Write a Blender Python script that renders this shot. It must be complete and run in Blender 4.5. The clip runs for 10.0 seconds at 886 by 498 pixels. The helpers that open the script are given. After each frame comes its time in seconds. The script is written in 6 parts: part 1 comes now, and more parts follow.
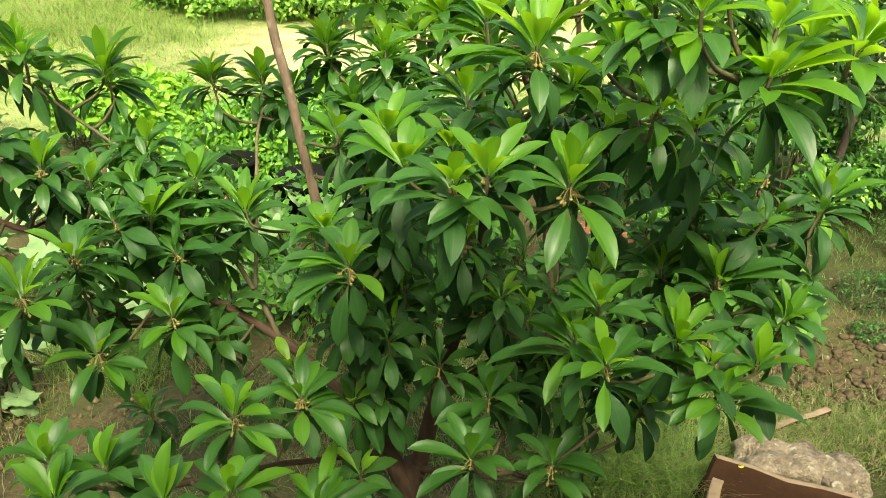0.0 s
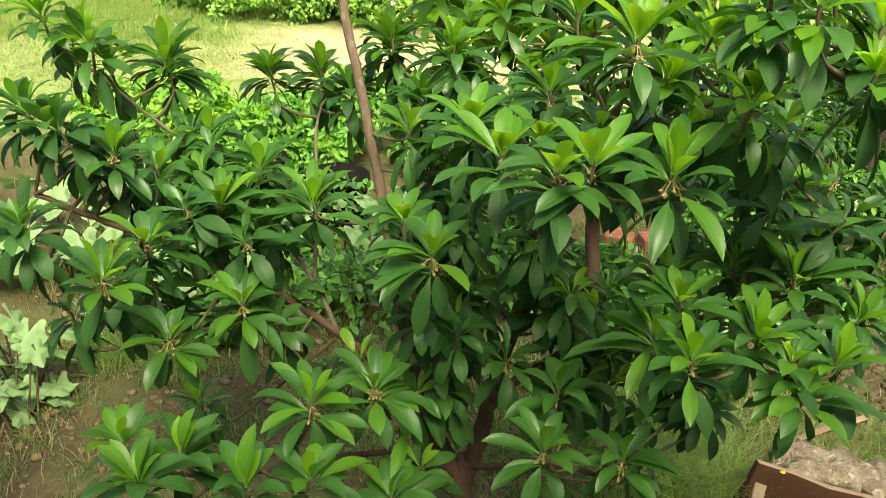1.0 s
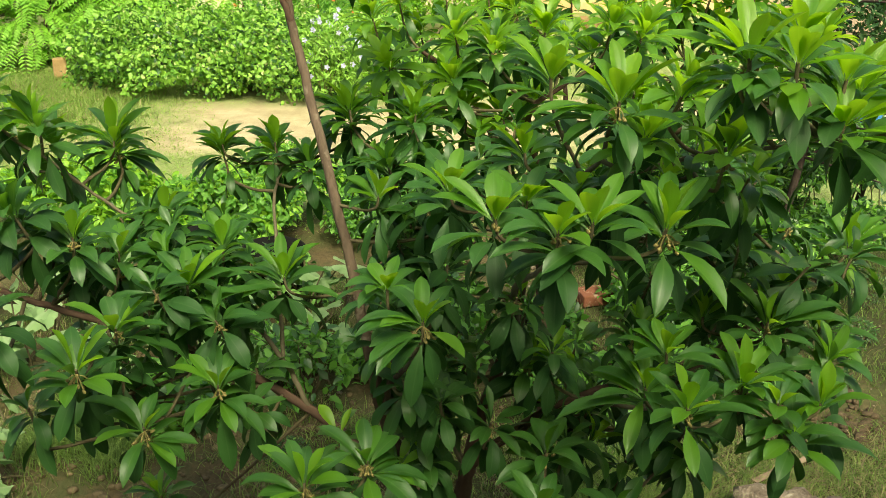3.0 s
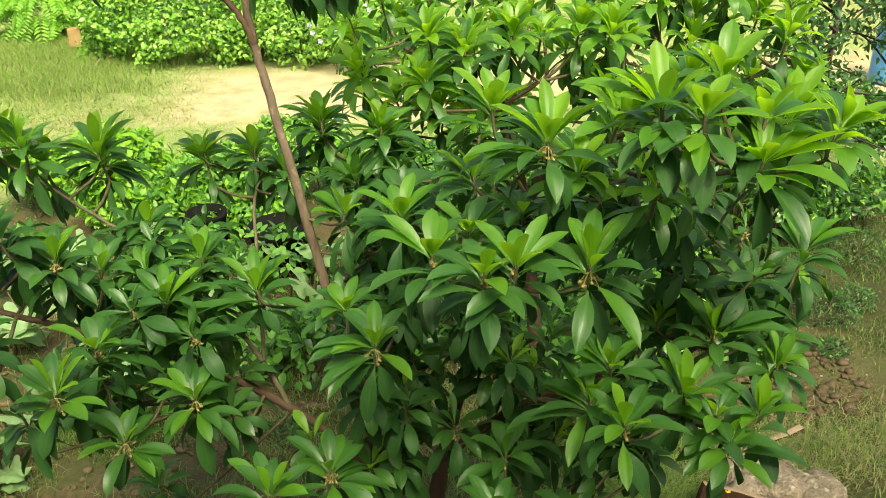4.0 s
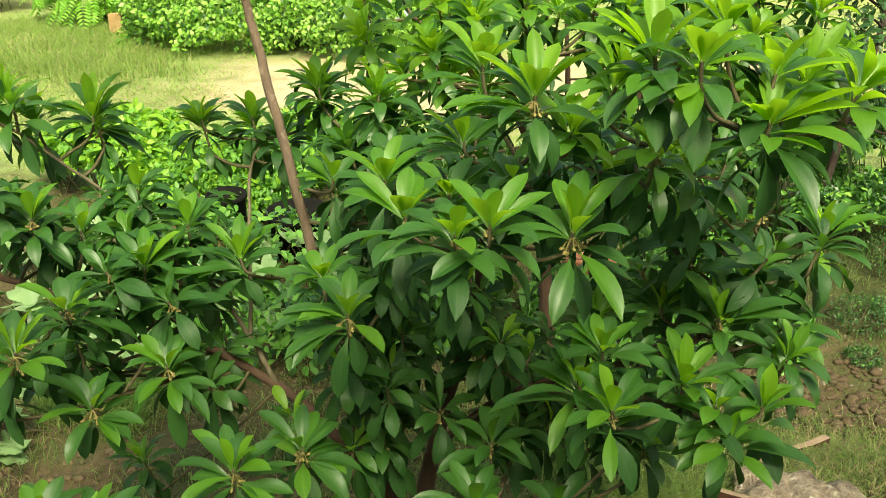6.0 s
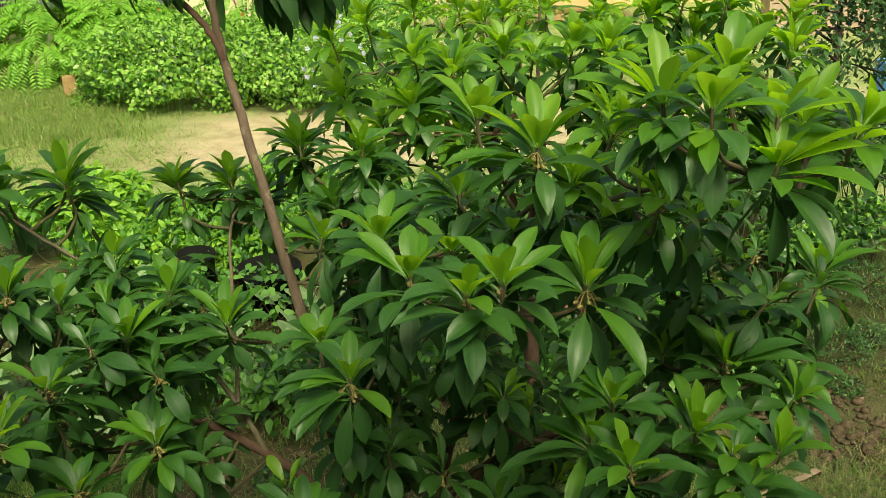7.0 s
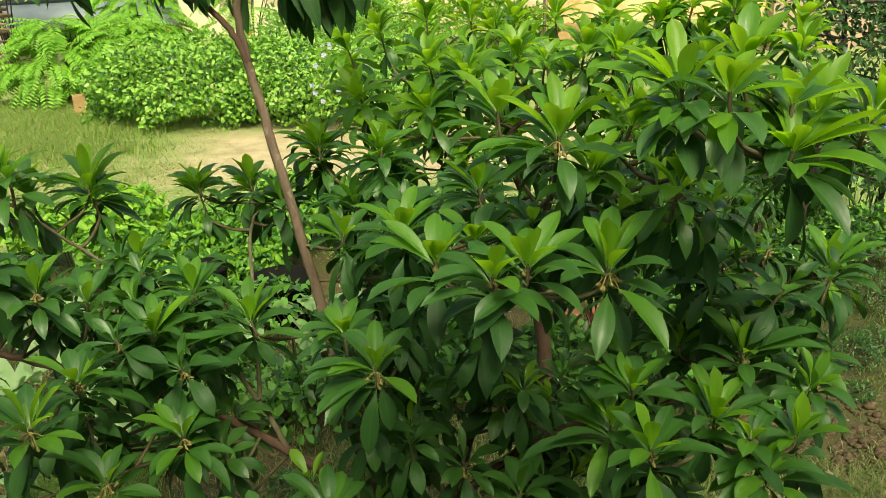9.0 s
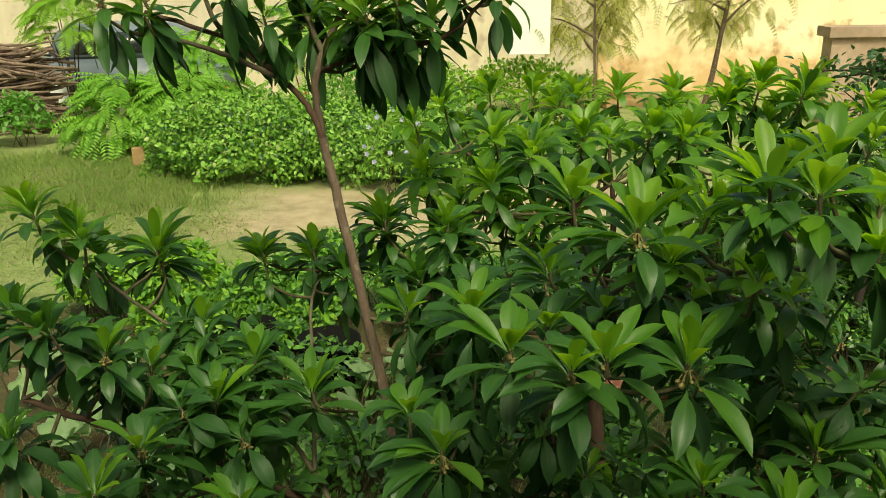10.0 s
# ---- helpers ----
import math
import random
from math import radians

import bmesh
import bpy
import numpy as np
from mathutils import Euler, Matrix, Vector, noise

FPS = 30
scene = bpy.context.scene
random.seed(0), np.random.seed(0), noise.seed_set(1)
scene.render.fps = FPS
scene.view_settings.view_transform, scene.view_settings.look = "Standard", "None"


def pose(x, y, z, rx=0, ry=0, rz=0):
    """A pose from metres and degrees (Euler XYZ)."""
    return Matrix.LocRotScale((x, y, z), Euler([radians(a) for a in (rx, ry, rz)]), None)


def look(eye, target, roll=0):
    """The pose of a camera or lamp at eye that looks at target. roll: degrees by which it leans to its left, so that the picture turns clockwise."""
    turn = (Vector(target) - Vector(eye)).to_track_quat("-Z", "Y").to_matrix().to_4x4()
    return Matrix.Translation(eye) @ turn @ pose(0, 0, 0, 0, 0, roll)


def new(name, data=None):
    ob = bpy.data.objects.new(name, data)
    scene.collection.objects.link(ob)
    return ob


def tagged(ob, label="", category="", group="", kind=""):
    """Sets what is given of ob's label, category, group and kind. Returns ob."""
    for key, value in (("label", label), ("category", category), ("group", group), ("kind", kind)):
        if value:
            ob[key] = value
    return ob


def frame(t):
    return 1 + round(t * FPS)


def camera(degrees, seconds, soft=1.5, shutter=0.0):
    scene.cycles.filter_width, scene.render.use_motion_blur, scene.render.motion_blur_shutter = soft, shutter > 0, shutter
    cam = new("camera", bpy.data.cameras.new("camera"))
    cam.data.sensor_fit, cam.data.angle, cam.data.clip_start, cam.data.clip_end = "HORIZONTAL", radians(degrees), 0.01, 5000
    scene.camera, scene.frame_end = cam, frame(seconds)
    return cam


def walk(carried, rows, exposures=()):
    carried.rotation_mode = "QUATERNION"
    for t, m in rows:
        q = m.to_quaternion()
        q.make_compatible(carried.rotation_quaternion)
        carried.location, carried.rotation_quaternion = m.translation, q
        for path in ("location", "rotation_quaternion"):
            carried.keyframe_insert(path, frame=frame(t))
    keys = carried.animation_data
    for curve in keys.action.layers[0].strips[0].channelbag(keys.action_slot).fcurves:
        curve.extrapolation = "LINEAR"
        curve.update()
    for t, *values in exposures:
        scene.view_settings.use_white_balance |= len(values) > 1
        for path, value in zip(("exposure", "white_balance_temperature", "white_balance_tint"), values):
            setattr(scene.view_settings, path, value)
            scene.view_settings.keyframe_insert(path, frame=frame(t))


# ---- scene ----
cam = camera(55.5, 10.0, soft=0.9)
PATH = [
    (0, (0.045, -0.034, 2.159), (-0.001, 1.722, 1.204), 0.7),
    (0.5, (-0.032, -0.052, 2.151), (-0.082, 1.705, 1.197), 1.5),
    (1, (-0.103, -0.055, 2.134), (-0.153, 1.708, 1.192), 1.9),
    (1.1, (-0.117, -0.061, 2.126), (-0.154, 1.712, 1.201), 2.1),
    (1.2, (-0.12, -0.065, 2.119), (-0.148, 1.715, 1.207), 2.0),
    (1.5, (-0.136, -0.034, 2.124), (-0.069, 1.765, 1.255), 1.7),
    (2, (-0.192, -0.027, 2.104), (-0.056, 1.777, 1.25), 1.5),
    (2.5, (-0.244, -0.038, 2.09), (-0.103, 1.797, 1.306), 1.6),
    (2.7, (-0.25, -0.044, 2.094), (-0.101, 1.796, 1.324), 1.5),
    (3.8, (-0.111, -0.062, 2.285), (-0.019, 1.715, 1.372), -0.5),
    (4, (-0.084, -0.067, 2.299), (-0.009, 1.712, 1.389), -0.9),
    (4.5, (-0.037, -0.051, 2.289), (-0.005, 1.689, 1.304), -1.5),
    (5, (-0.024, -0.002, 2.218), (0.001, 1.711, 1.186), -1.6),
    (5.5, (-0.006, 0.005, 2.192), (0.013, 1.739, 1.195), -0.6),
    (6, (0.022, -0.001, 2.19), (0.005, 1.783, 1.286), -0.1),
    (6.2, (0.022, -0.003, 2.195), (0.003, 1.794, 1.316), -0.0),
    (7.3, (-0.079, 0.057, 2.19), (0.02, 1.901, 1.423), -2.0),
    (7.5, (-0.093, 0.049, 2.204), (-0.008, 1.908, 1.472), -2.4),
    (8, (-0.102, 0.017, 2.202), (-0.052, 1.895, 1.516), -3.1),
    (8.5, (-0.099, -0.008, 2.177), (-0.049, 1.866, 1.478), -2.8),
    (9, (-0.082, -0.007, 2.16), (-0.014, 1.839, 1.395), -2.1),
    (9.5, (-0.08, -0.003, 2.18), (-0.006, 1.839, 1.403), -1.8),
    (9.8, (-0.12, -0.005, 2.194), (-0.083, 1.874, 1.51), -1.5),
    (10, (-0.139, 0.01, 2.201), (-0.16, 1.907, 1.568), -0.8),
]
EXPOSURES = [(t, stops - 0.12, 7650.0, -8.0) for t, stops in ((0.0, 1.5), (1.2, 1.36), (1.5, 1.16), (1.8, 1.04), (2.5, 0.81), (3.2, 1.0), (3.9, 1.18), (4.5, 1.35), (5.5, 1.42), (6.0, 1.24), (6.3, 1.15), (7.2, 0.52), (7.6, 0.36), (8.0, 0.18), (9.0, 0.76), (9.5, 0.84), (10.0, 0.2))]
walk(cam, [(t, look(eye, target, roll)) for t, eye, target, roll in PATH], EXPOSURES)


# ---------------------------------------------------------------- daylight
SUN_HEIGHT, SUN_TURN = 52.5, -12.0
world = bpy.data.worlds.new("sky")
scene.world = world
world.use_nodes = True
sky = world.node_tree.nodes.new("ShaderNodeTexSky")
sky.sky_type = "NISHITA"
sky.sun_disc = False
sky.sun_elevation = radians(SUN_HEIGHT)
sky.sun_rotation = radians(180.0 + SUN_TURN)
sky.air_density, sky.dust_density = 1.0, 6.0
back = world.node_tree.nodes["Background"]
back.inputs["Strength"].default_value = 0.132
world.node_tree.links.new(sky.outputs["Color"], back.inputs["Color"])
sun = new("sun", bpy.data.lights.new("sun", "SUN"))
sun.data.energy, sun.data.angle, sun.data.color = 2.5, radians(20.0), (1.0, 0.95, 0.82)
away = Vector((-math.sin(radians(SUN_TURN)) * math.cos(radians(SUN_HEIGHT)), -math.cos(radians(SUN_TURN)) * math.cos(radians(SUN_HEIGHT)), math.sin(radians(SUN_HEIGHT))))
sun.matrix_world = look(away * 60, (0, 0, 0))


# ---------------------------------------------------------------- materials
def blank(name):
    m = bpy.data.materials.new(name)
    m.use_nodes = True
    t = m.node_tree
    return m, t, t.nodes["Principled BSDF"], t.nodes["Material Output"]


def node(t, kind, **values):
    n = t.nodes.new("ShaderNode" + kind)
    for key, value in values.items():
        n.inputs[key].default_value = value
    return n


def mixed(t, fac, a, b):
    """A colour between a and b; each is a socket or a colour."""
    m = t.nodes.new("ShaderNodeMix")
    m.data_type = "RGBA"
    for socket, value in ((m.inputs[0], fac), (m.inputs[6], a), (m.inputs[7], b)):
        if isinstance(value, bpy.types.NodeSocket):
            t.links.new(value, socket)
        elif isinstance(value, tuple):
            socket.default_value = (*value, 1.0)
        else:
            socket.default_value = value
    return m.outputs[2]


def ramp(t, source, low, high):
    r = t.nodes.new("ShaderNodeMapRange")
    r.inputs["From Min"].default_value, r.inputs["From Max"].default_value = low, high
    t.links.new(source, r.inputs["Value"])
    return r.outputs["Result"]


def grain(t, scale, detail=4.0, where="Object", rough=0.55, stretch=None):
    c = t.nodes.new("ShaderNodeTexCoord")
    n = node(t, "TexNoise", Scale=scale, Detail=detail, Roughness=rough)
    if stretch:
        m = node(t, "Mapping", Scale=stretch)
        t.links.new(c.outputs[where], m.inputs["Vector"])
        t.links.new(m.outputs["Vector"], n.inputs["Vector"])
    else:
        t.links.new(c.outputs[where], n.inputs["Vector"])
    return n.outputs["Fac"]


def relief(t, bsdf, source, strength, distance):
    b = node(t, "Bump", Strength=strength, Distance=distance)
    t.links.new(source, b.inputs["Height"])
    t.links.new(b.outputs["Normal"], bsdf.inputs["Normal"])


def combine(t, a, b, what):
    m = t.nodes.new("ShaderNodeMath")
    m.operation = what
    for socket, value in zip(m.inputs, (a, b)):
        if isinstance(value, bpy.types.NodeSocket):
            t.links.new(value, socket)
        else:
            socket.default_value = value
    return m.outputs[0]


def leaf_material(name, dark, light, rib, through_light, gloss=0.43, single=False, glow=0.3, veins=True, shine=0.5):
    """A leaf: two greens that vary from leaf to leaf, a pale rib, side veins, and light that comes through the blade."""
    m, t, bsdf, out = blank(name)
    if single:
        pick = t.nodes.new("ShaderNodeObjectInfo").outputs["Random"]
    else:
        pick = t.nodes.new("ShaderNodeNewGeometry").outputs["Random Per Island"]
    spots = grain(t, 26.0, 3.0)
    amount = combine(t, combine(t, pick, 0.75, "MULTIPLY"), combine(t, spots, 0.35, "MULTIPLY"), "ADD")
    colour = mixed(t, amount, dark, light)
    if veins:
        uv = t.nodes.new("ShaderNodeUVMap")
        split = t.nodes.new("ShaderNodeSeparateXYZ")
        t.links.new(uv.outputs["UV"], split.inputs[0])
        off = combine(t, combine(t, split.outputs["X"], 0.5, "SUBTRACT"), 0.0, "ADD")
        absolute = t.nodes.new("ShaderNodeMath")
        absolute.operation = "ABSOLUTE"
        t.links.new(off, absolute.inputs[0])
        rib_mask = ramp(t, absolute.outputs[0], 0.05, 0.015)
        colour = mixed(t, combine(t, rib_mask, 0.28, "MULTIPLY"), colour, rib)
        colour = mixed(t, combine(t, ramp(t, split.outputs["Y"], 0.3, 0.02), 0.3, "MULTIPLY"), colour, rib)
        wave = combine(t, combine(t, split.outputs["Y"], 14.0, "MULTIPLY"), combine(t, absolute.outputs[0], -9.0, "MULTIPLY"), "ADD")
        sine = t.nodes.new("ShaderNodeMath")
        sine.operation = "SINE"
        t.links.new(combine(t, wave, 6.283, "MULTIPLY"), sine.inputs[0])
        relief(t, bsdf, combine(t, sine.outputs[0], combine(t, rib_mask, -2.0, "MULTIPLY"), "ADD"), 0.06, 0.0008)
    t.links.new(colour, bsdf.inputs["Base Color"])
    bsdf.inputs["Specular IOR Level"].default_value = shine
    rough = ramp(t, spots, 0.2, 0.8)
    rr = t.nodes.new("ShaderNodeMapRange")
    rr.inputs["To Min"].default_value, rr.inputs["To Max"].default_value = gloss - 0.06, gloss + 0.1
    t.links.new(rough, rr.inputs["Value"])
    t.links.new(rr.outputs["Result"], bsdf.inputs["Roughness"])
    thin = node(t, "BsdfTranslucent")
    t.links.new(mixed(t, pick, through_light, tuple(v * 1.25 for v in through_light)), thin.inputs["Color"])
    blend = node(t, "MixShader", Fac=glow)
    t.links.new(bsdf.outputs[0], blend.inputs[1])
    t.links.new(thin.outputs[0], blend.inputs[2])
    t.links.new(blend.outputs[0], out.inputs["Surface"])
    return m


def rough_material(name, dark, light, scale, roughness=0.9, bump=0.4, depth=0.004, stretch=None, spots=None, metal=0.0):
    """Bark, stone, plaster, earthenware: two colours, coarse and fine grain, relief."""
    m, t, bsdf, out = blank(name)
    coarse, fine = grain(t, scale, 3.0, stretch=stretch), grain(t, scale * 7.0, 5.0, stretch=stretch)
    amount = ramp(t, combine(t, combine(t, coarse, 0.65, "MULTIPLY"), combine(t, fine, 0.35, "MULTIPLY"), "ADD"), 0.32, 0.68)
    colour = mixed(t, amount, dark, light)
    if spots:
        colour = mixed(t, combine(t, ramp(t, grain(t, scale * 2.3, 2.0), 0.58, 0.68), 0.8, "MULTIPLY"), colour, spots)
    t.links.new(colour, bsdf.inputs["Base Color"])
    bsdf.inputs["Roughness"].default_value, bsdf.inputs["Metallic"].default_value = roughness, metal
    bsdf.inputs["Specular IOR Level"].default_value = 0.5 if roughness < 0.65 else 0.22
    relief(t, bsdf, combine(t, coarse, fine, "ADD"), bump, depth)
    return m


def ground_material():
    """Bare earth, thin grass, a sandy track: they cross over in ragged edges."""
    m, t, bsdf, out = blank("earth")
    where = t.nodes.new("ShaderNodeTexCoord")
    xyz = t.nodes.new("ShaderNodeSeparateXYZ")
    t.links.new(where.outputs["Object"], xyz.inputs[0])
    x, y = xyz.outputs["X"], xyz.outputs["Y"]
    broad, middle, fine = grain(t, 0.9, 4.0), grain(t, 5.0, 5.0), grain(t, 42.0, 5.0, rough=0.65)
    soil = mixed(t, ramp(t, middle, 0.3, 0.7), (0.078, 0.058, 0.029), (0.155, 0.116, 0.060))
    soil = mixed(t, combine(t, ramp(t, fine, 0.44, 0.64), 0.6, "MULTIPLY"), soil, (0.045, 0.030, 0.018))
    crumbs = grain(t, 150.0, 3.0)
    soil = mixed(t, combine(t, ramp(t, crumbs, 0.6, 0.72), 0.5, "MULTIPLY"), soil, (0.23, 0.18, 0.12))
    soil = mixed(t, combine(t, ramp(t, combine(t, grain(t, 3.1, 5.0), combine(t, fine, 0.4, "MULTIPLY"), "ADD"), 0.62, 0.80), 0.65, "MULTIPLY"), soil, (0.075, 0.092, 0.032))
    ragged = combine(t, combine(t, broad, -0.5, "ADD"), 1.6, "MULTIPLY")
    worn = combine(t, combine(t, middle, -0.5, "ADD"), 0.8, "MULTIPLY")
    edge = combine(t, ragged, worn, "ADD")
    lawn = ramp(t, combine(t, y, edge, "ADD"), 4.8, 5.8)
    right = ramp(t, combine(t, x, combine(t, edge, 0.6, "MULTIPLY"), "ADD"), 0.7, 1.2)
    grassy = combine(t, lawn, right, "MAXIMUM")
    patch = ramp(t, combine(t, middle, combine(t, fine, 0.5, "MULTIPLY"), "ADD"), 0.62, 0.86)
    grass = mixed(t, fine, (0.18, 0.25, 0.068), (0.33, 0.375, 0.155))
    # near grass is brown-green, and darker still: its dim light is in the colour
    shaded_near_grass = mixed(t, ramp(t, combine(t, middle, combine(t, fine, 0.6, "MULTIPLY"), "ADD"), 0.55, 1.0), (0.020, 0.024, 0.009), (0.064, 0.071, 0.025))
    shaded_near_grass = mixed(t, combine(t, ramp(t, crumbs, 0.56, 0.7), 0.5, "MULTIPLY"), shaded_near_grass, (0.12, 0.11, 0.052))
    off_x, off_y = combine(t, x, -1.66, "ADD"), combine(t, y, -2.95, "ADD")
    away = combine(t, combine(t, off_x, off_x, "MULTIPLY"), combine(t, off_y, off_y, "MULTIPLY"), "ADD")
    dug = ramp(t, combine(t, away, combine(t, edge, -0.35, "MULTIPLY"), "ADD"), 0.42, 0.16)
    shaded_near_grass = mixed(t, combine(t, dug, 0.85, "MULTIPLY"), shaded_near_grass, soil)
    grass = mixed(t, lawn, shaded_near_grass, grass)
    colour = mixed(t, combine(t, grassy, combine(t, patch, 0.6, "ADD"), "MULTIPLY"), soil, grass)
    bald = combine(t, combine(t, lawn, ramp(t, combine(t, broad, combine(t, middle, 0.6, "MULTIPLY"), "ADD"), 0.80, 1.0), "MULTIPLY"), 0.55, "MULTIPLY")
    colour = mixed(t, bald, colour, (0.34, 0.29, 0.165))
    track = combine(t, ramp(t, combine(t, y, edge, "ADD"), 6.6, 7.2), ramp(t, combine(t, y, edge, "ADD"), 8.95, 8.5), "MULTIPLY")
    track = combine(t, track, ramp(t, combine(t, x, combine(t, edge, 0.8, "MULTIPLY"), "ADD"), -2.6, -1.9), "MULTIPLY")
    sand = mixed(t, ramp(t, middle, 0.35, 0.65), (0.42, 0.335, 0.21), (0.58, 0.47, 0.31))
    sand = mixed(t, combine(t, fine, 0.4, "MULTIPLY"), sand, (0.33, 0.25, 0.15))
    colour = mixed(t, combine(t, track, 0.92, "MULTIPLY"), colour, sand)
    wet = combine(t, ramp(t, combine(t, x, combine(t, edge, 0.5, "MULTIPLY"), "ADD"), -1.42, -1.62), combine(t, ramp(t, combine(t, y, edge, "ADD"), 2.6, 2.25), ramp(t, combine(t, x, edge, "ADD"), -3.0, -2.3), "MULTIPLY"), "MULTIPLY")
    colour = mixed(t, combine(t, wet, 0.85, "MULTIPLY"), colour, (0.05, 0.033, 0.024))
    # floor of the slab box: its deep shade is painted as near-black soil
    pit = combine(t, combine(t, ramp(t, x, 0.86, 0.90), ramp(t, x, 1.40, 1.36), "MULTIPLY"), combine(t, ramp(t, y, 1.92, 1.95), ramp(t, y, 2.16, 2.12), "MULTIPLY"), "MULTIPLY")
    colour = mixed(t, combine(t, pit, 0.9, "MULTIPLY"), colour, (0.03, 0.022, 0.015))
    t.links.new(colour, bsdf.inputs["Base Color"])
    bsdf.inputs["Roughness"].default_value = 0.95
    bsdf.inputs["Specular IOR Level"].default_value = 0.2
    relief(t, bsdf, combine(t, middle, fine, "ADD"), 0.7, 0.02)
    return m


YOUNG = ((0.105, 0.25, 0.018), (0.185, 0.36, 0.025), (0.22, 0.38, 0.07), (0.40, 0.66, 0.03))
FRESH = ((0.056, 0.168, 0.014), (0.116, 0.262, 0.024), (0.19, 0.33, 0.08), (0.24, 0.52, 0.03))
MID = ((0.023, 0.083, 0.013), (0.055, 0.152, 0.025), (0.17, 0.28, 0.08), (0.18, 0.41, 0.03))
# old leaves: darker with age, and darkened more to paint shade between whorls
OLD_SHADED = ((0.015, 0.05, 0.012), (0.033, 0.10, 0.02), (0.08, 0.15, 0.05), (0.07, 0.22, 0.02))
leaf_young = leaf_material("young_leaf", *YOUNG, glow=0.48, shine=0.6)
leaf_fresh = leaf_material("fresh_leaf", *FRESH, glow=0.38, gloss=0.43, shine=0.6)
leaf_mid = leaf_material("grown_leaf", *MID, glow=0.28, gloss=0.43, shine=0.6)
leaf_old_shaded = leaf_material("old_shaded_leaf", *OLD_SHADED, glow=0.13, gloss=0.52, shine=0.3)
single_young = leaf_material("young_leaf_single", *YOUNG, single=True, glow=0.48, shine=0.6)
single_fresh = leaf_material("fresh_leaf_single", *FRESH, single=True, glow=0.38, gloss=0.43, shine=0.6)
single_mid = leaf_material("grown_leaf_single", *MID, single=True, glow=0.28, gloss=0.43, shine=0.6)
# limb and twig barks hold the crown's shade in their colour; pale_bark is the lit stem
bark = rough_material("bark", (0.058, 0.034, 0.024), (0.125, 0.077, 0.056), 9.0, bump=0.6, depth=0.006, stretch=(1, 1, 0.35))
branch_bark = rough_material("branch_bark", (0.085, 0.070, 0.045), (0.18, 0.15, 0.10), 14.0, bump=0.5, depth=0.004, stretch=(1, 1, 0.4))
bark_pale = rough_material("pale_bark", (0.075, 0.052, 0.037), (0.20, 0.142, 0.105), 16.0, bump=0.8, depth=0.005, stretch=(1, 1, 0.25), spots=(0.27, 0.21, 0.16))
twig_bark = rough_material("twig_bark", (0.075, 0.062, 0.034), (0.15, 0.125, 0.07), 30.0, bump=0.3, depth=0.002)
dark_bark = rough_material("dark_bark", (0.035, 0.025, 0.022), (0.085, 0.06, 0.05), 14.0, bump=0.6, depth=0.005)
bud_skin = rough_material("bud_skin", (0.17, 0.14, 0.05), (0.31, 0.25, 0.095), 120.0, roughness=0.7, bump=0.2, depth=0.001)
earth = ground_material()
shrub_green = leaf_material("shrub_leaf", (0.07, 0.20, 0.028), (0.17, 0.36, 0.06), (0.2, 0.3, 0.1), (0.2, 0.5, 0.05), gloss=0.5, glow=0.3, veins=False)
lime_green = leaf_material("lime_leaf", (0.16, 0.36, 0.03), (0.27, 0.47, 0.05), (0.2, 0.3, 0.1), (0.45, 0.7, 0.05), gloss=0.5, glow=0.3, veins=False)
hedge_green = leaf_material("hedge_leaf", (0.145, 0.33, 0.035), (0.31, 0.53, 0.085), (0.2, 0.3, 0.1), (0.2, 0.45, 0.06), gloss=0.5, glow=0.22, veins=False)
hedge_pale = leaf_material("pale_hedge_leaf", (0.34, 0.46, 0.14), (0.48, 0.55, 0.22), (0.2, 0.3, 0.1), (0.35, 0.5, 0.12), gloss=0.5, glow=0.2, veins=False)
frond_green = leaf_material("frond_leaf", (0.13, 0.33, 0.03), (0.24, 0.47, 0.05), (0.2, 0.3, 0.1), (0.3, 0.6, 0.05), gloss=0.5, glow=0.3, veins=False)
frond_stalk = rough_material("frond_stalk", (0.12, 0.22, 0.04), (0.22, 0.34, 0.07), 20.0, roughness=0.7, bump=0.1, depth=0.001)
neem_green = leaf_material("neem_leaf", (0.30, 0.33, 0.075), (0.50, 0.50, 0.14), (0.2, 0.3, 0.1), (0.55, 0.55, 0.14), gloss=0.5, glow=0.45, veins=False)
citrus_green = leaf_material("citrus_leaf", (0.024, 0.075, 0.022), (0.055, 0.13, 0.032), (0.1, 0.2, 0.1), (0.08, 0.22, 0.04), gloss=0.34, glow=0.2, veins=False)
vine_green = leaf_material("vine_leaf", (0.15, 0.26, 0.10), (0.28, 0.41, 0.18), (0.42, 0.5, 0.32), (0.3, 0.5, 0.15), gloss=0.6, glow=0.25)
grass_green = leaf_material("grass_blade", (0.15, 0.25, 0.05), (0.29, 0.38, 0.11), (0.2, 0.3, 0.1), (0.36, 0.52, 0.12), gloss=0.6, glow=0.5, veins=False)
# darker copy of grass_green, keyed to the shade-darkened near ground colour
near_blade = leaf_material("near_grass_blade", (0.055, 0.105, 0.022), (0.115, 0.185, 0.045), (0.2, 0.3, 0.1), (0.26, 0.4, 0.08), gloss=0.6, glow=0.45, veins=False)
straw = leaf_material("straw", (0.15, 0.12, 0.06), (0.27, 0.22, 0.115), (0.2, 0.3, 0.1), (0.4, 0.35, 0.15), gloss=0.7, glow=0.1, veins=False)
grass_dry = leaf_material("dry_blade", (0.27, 0.23, 0.11), (0.42, 0.36, 0.18), (0.2, 0.3, 0.1), (0.4, 0.35, 0.15), gloss=0.7, glow=0.15, veins=False)
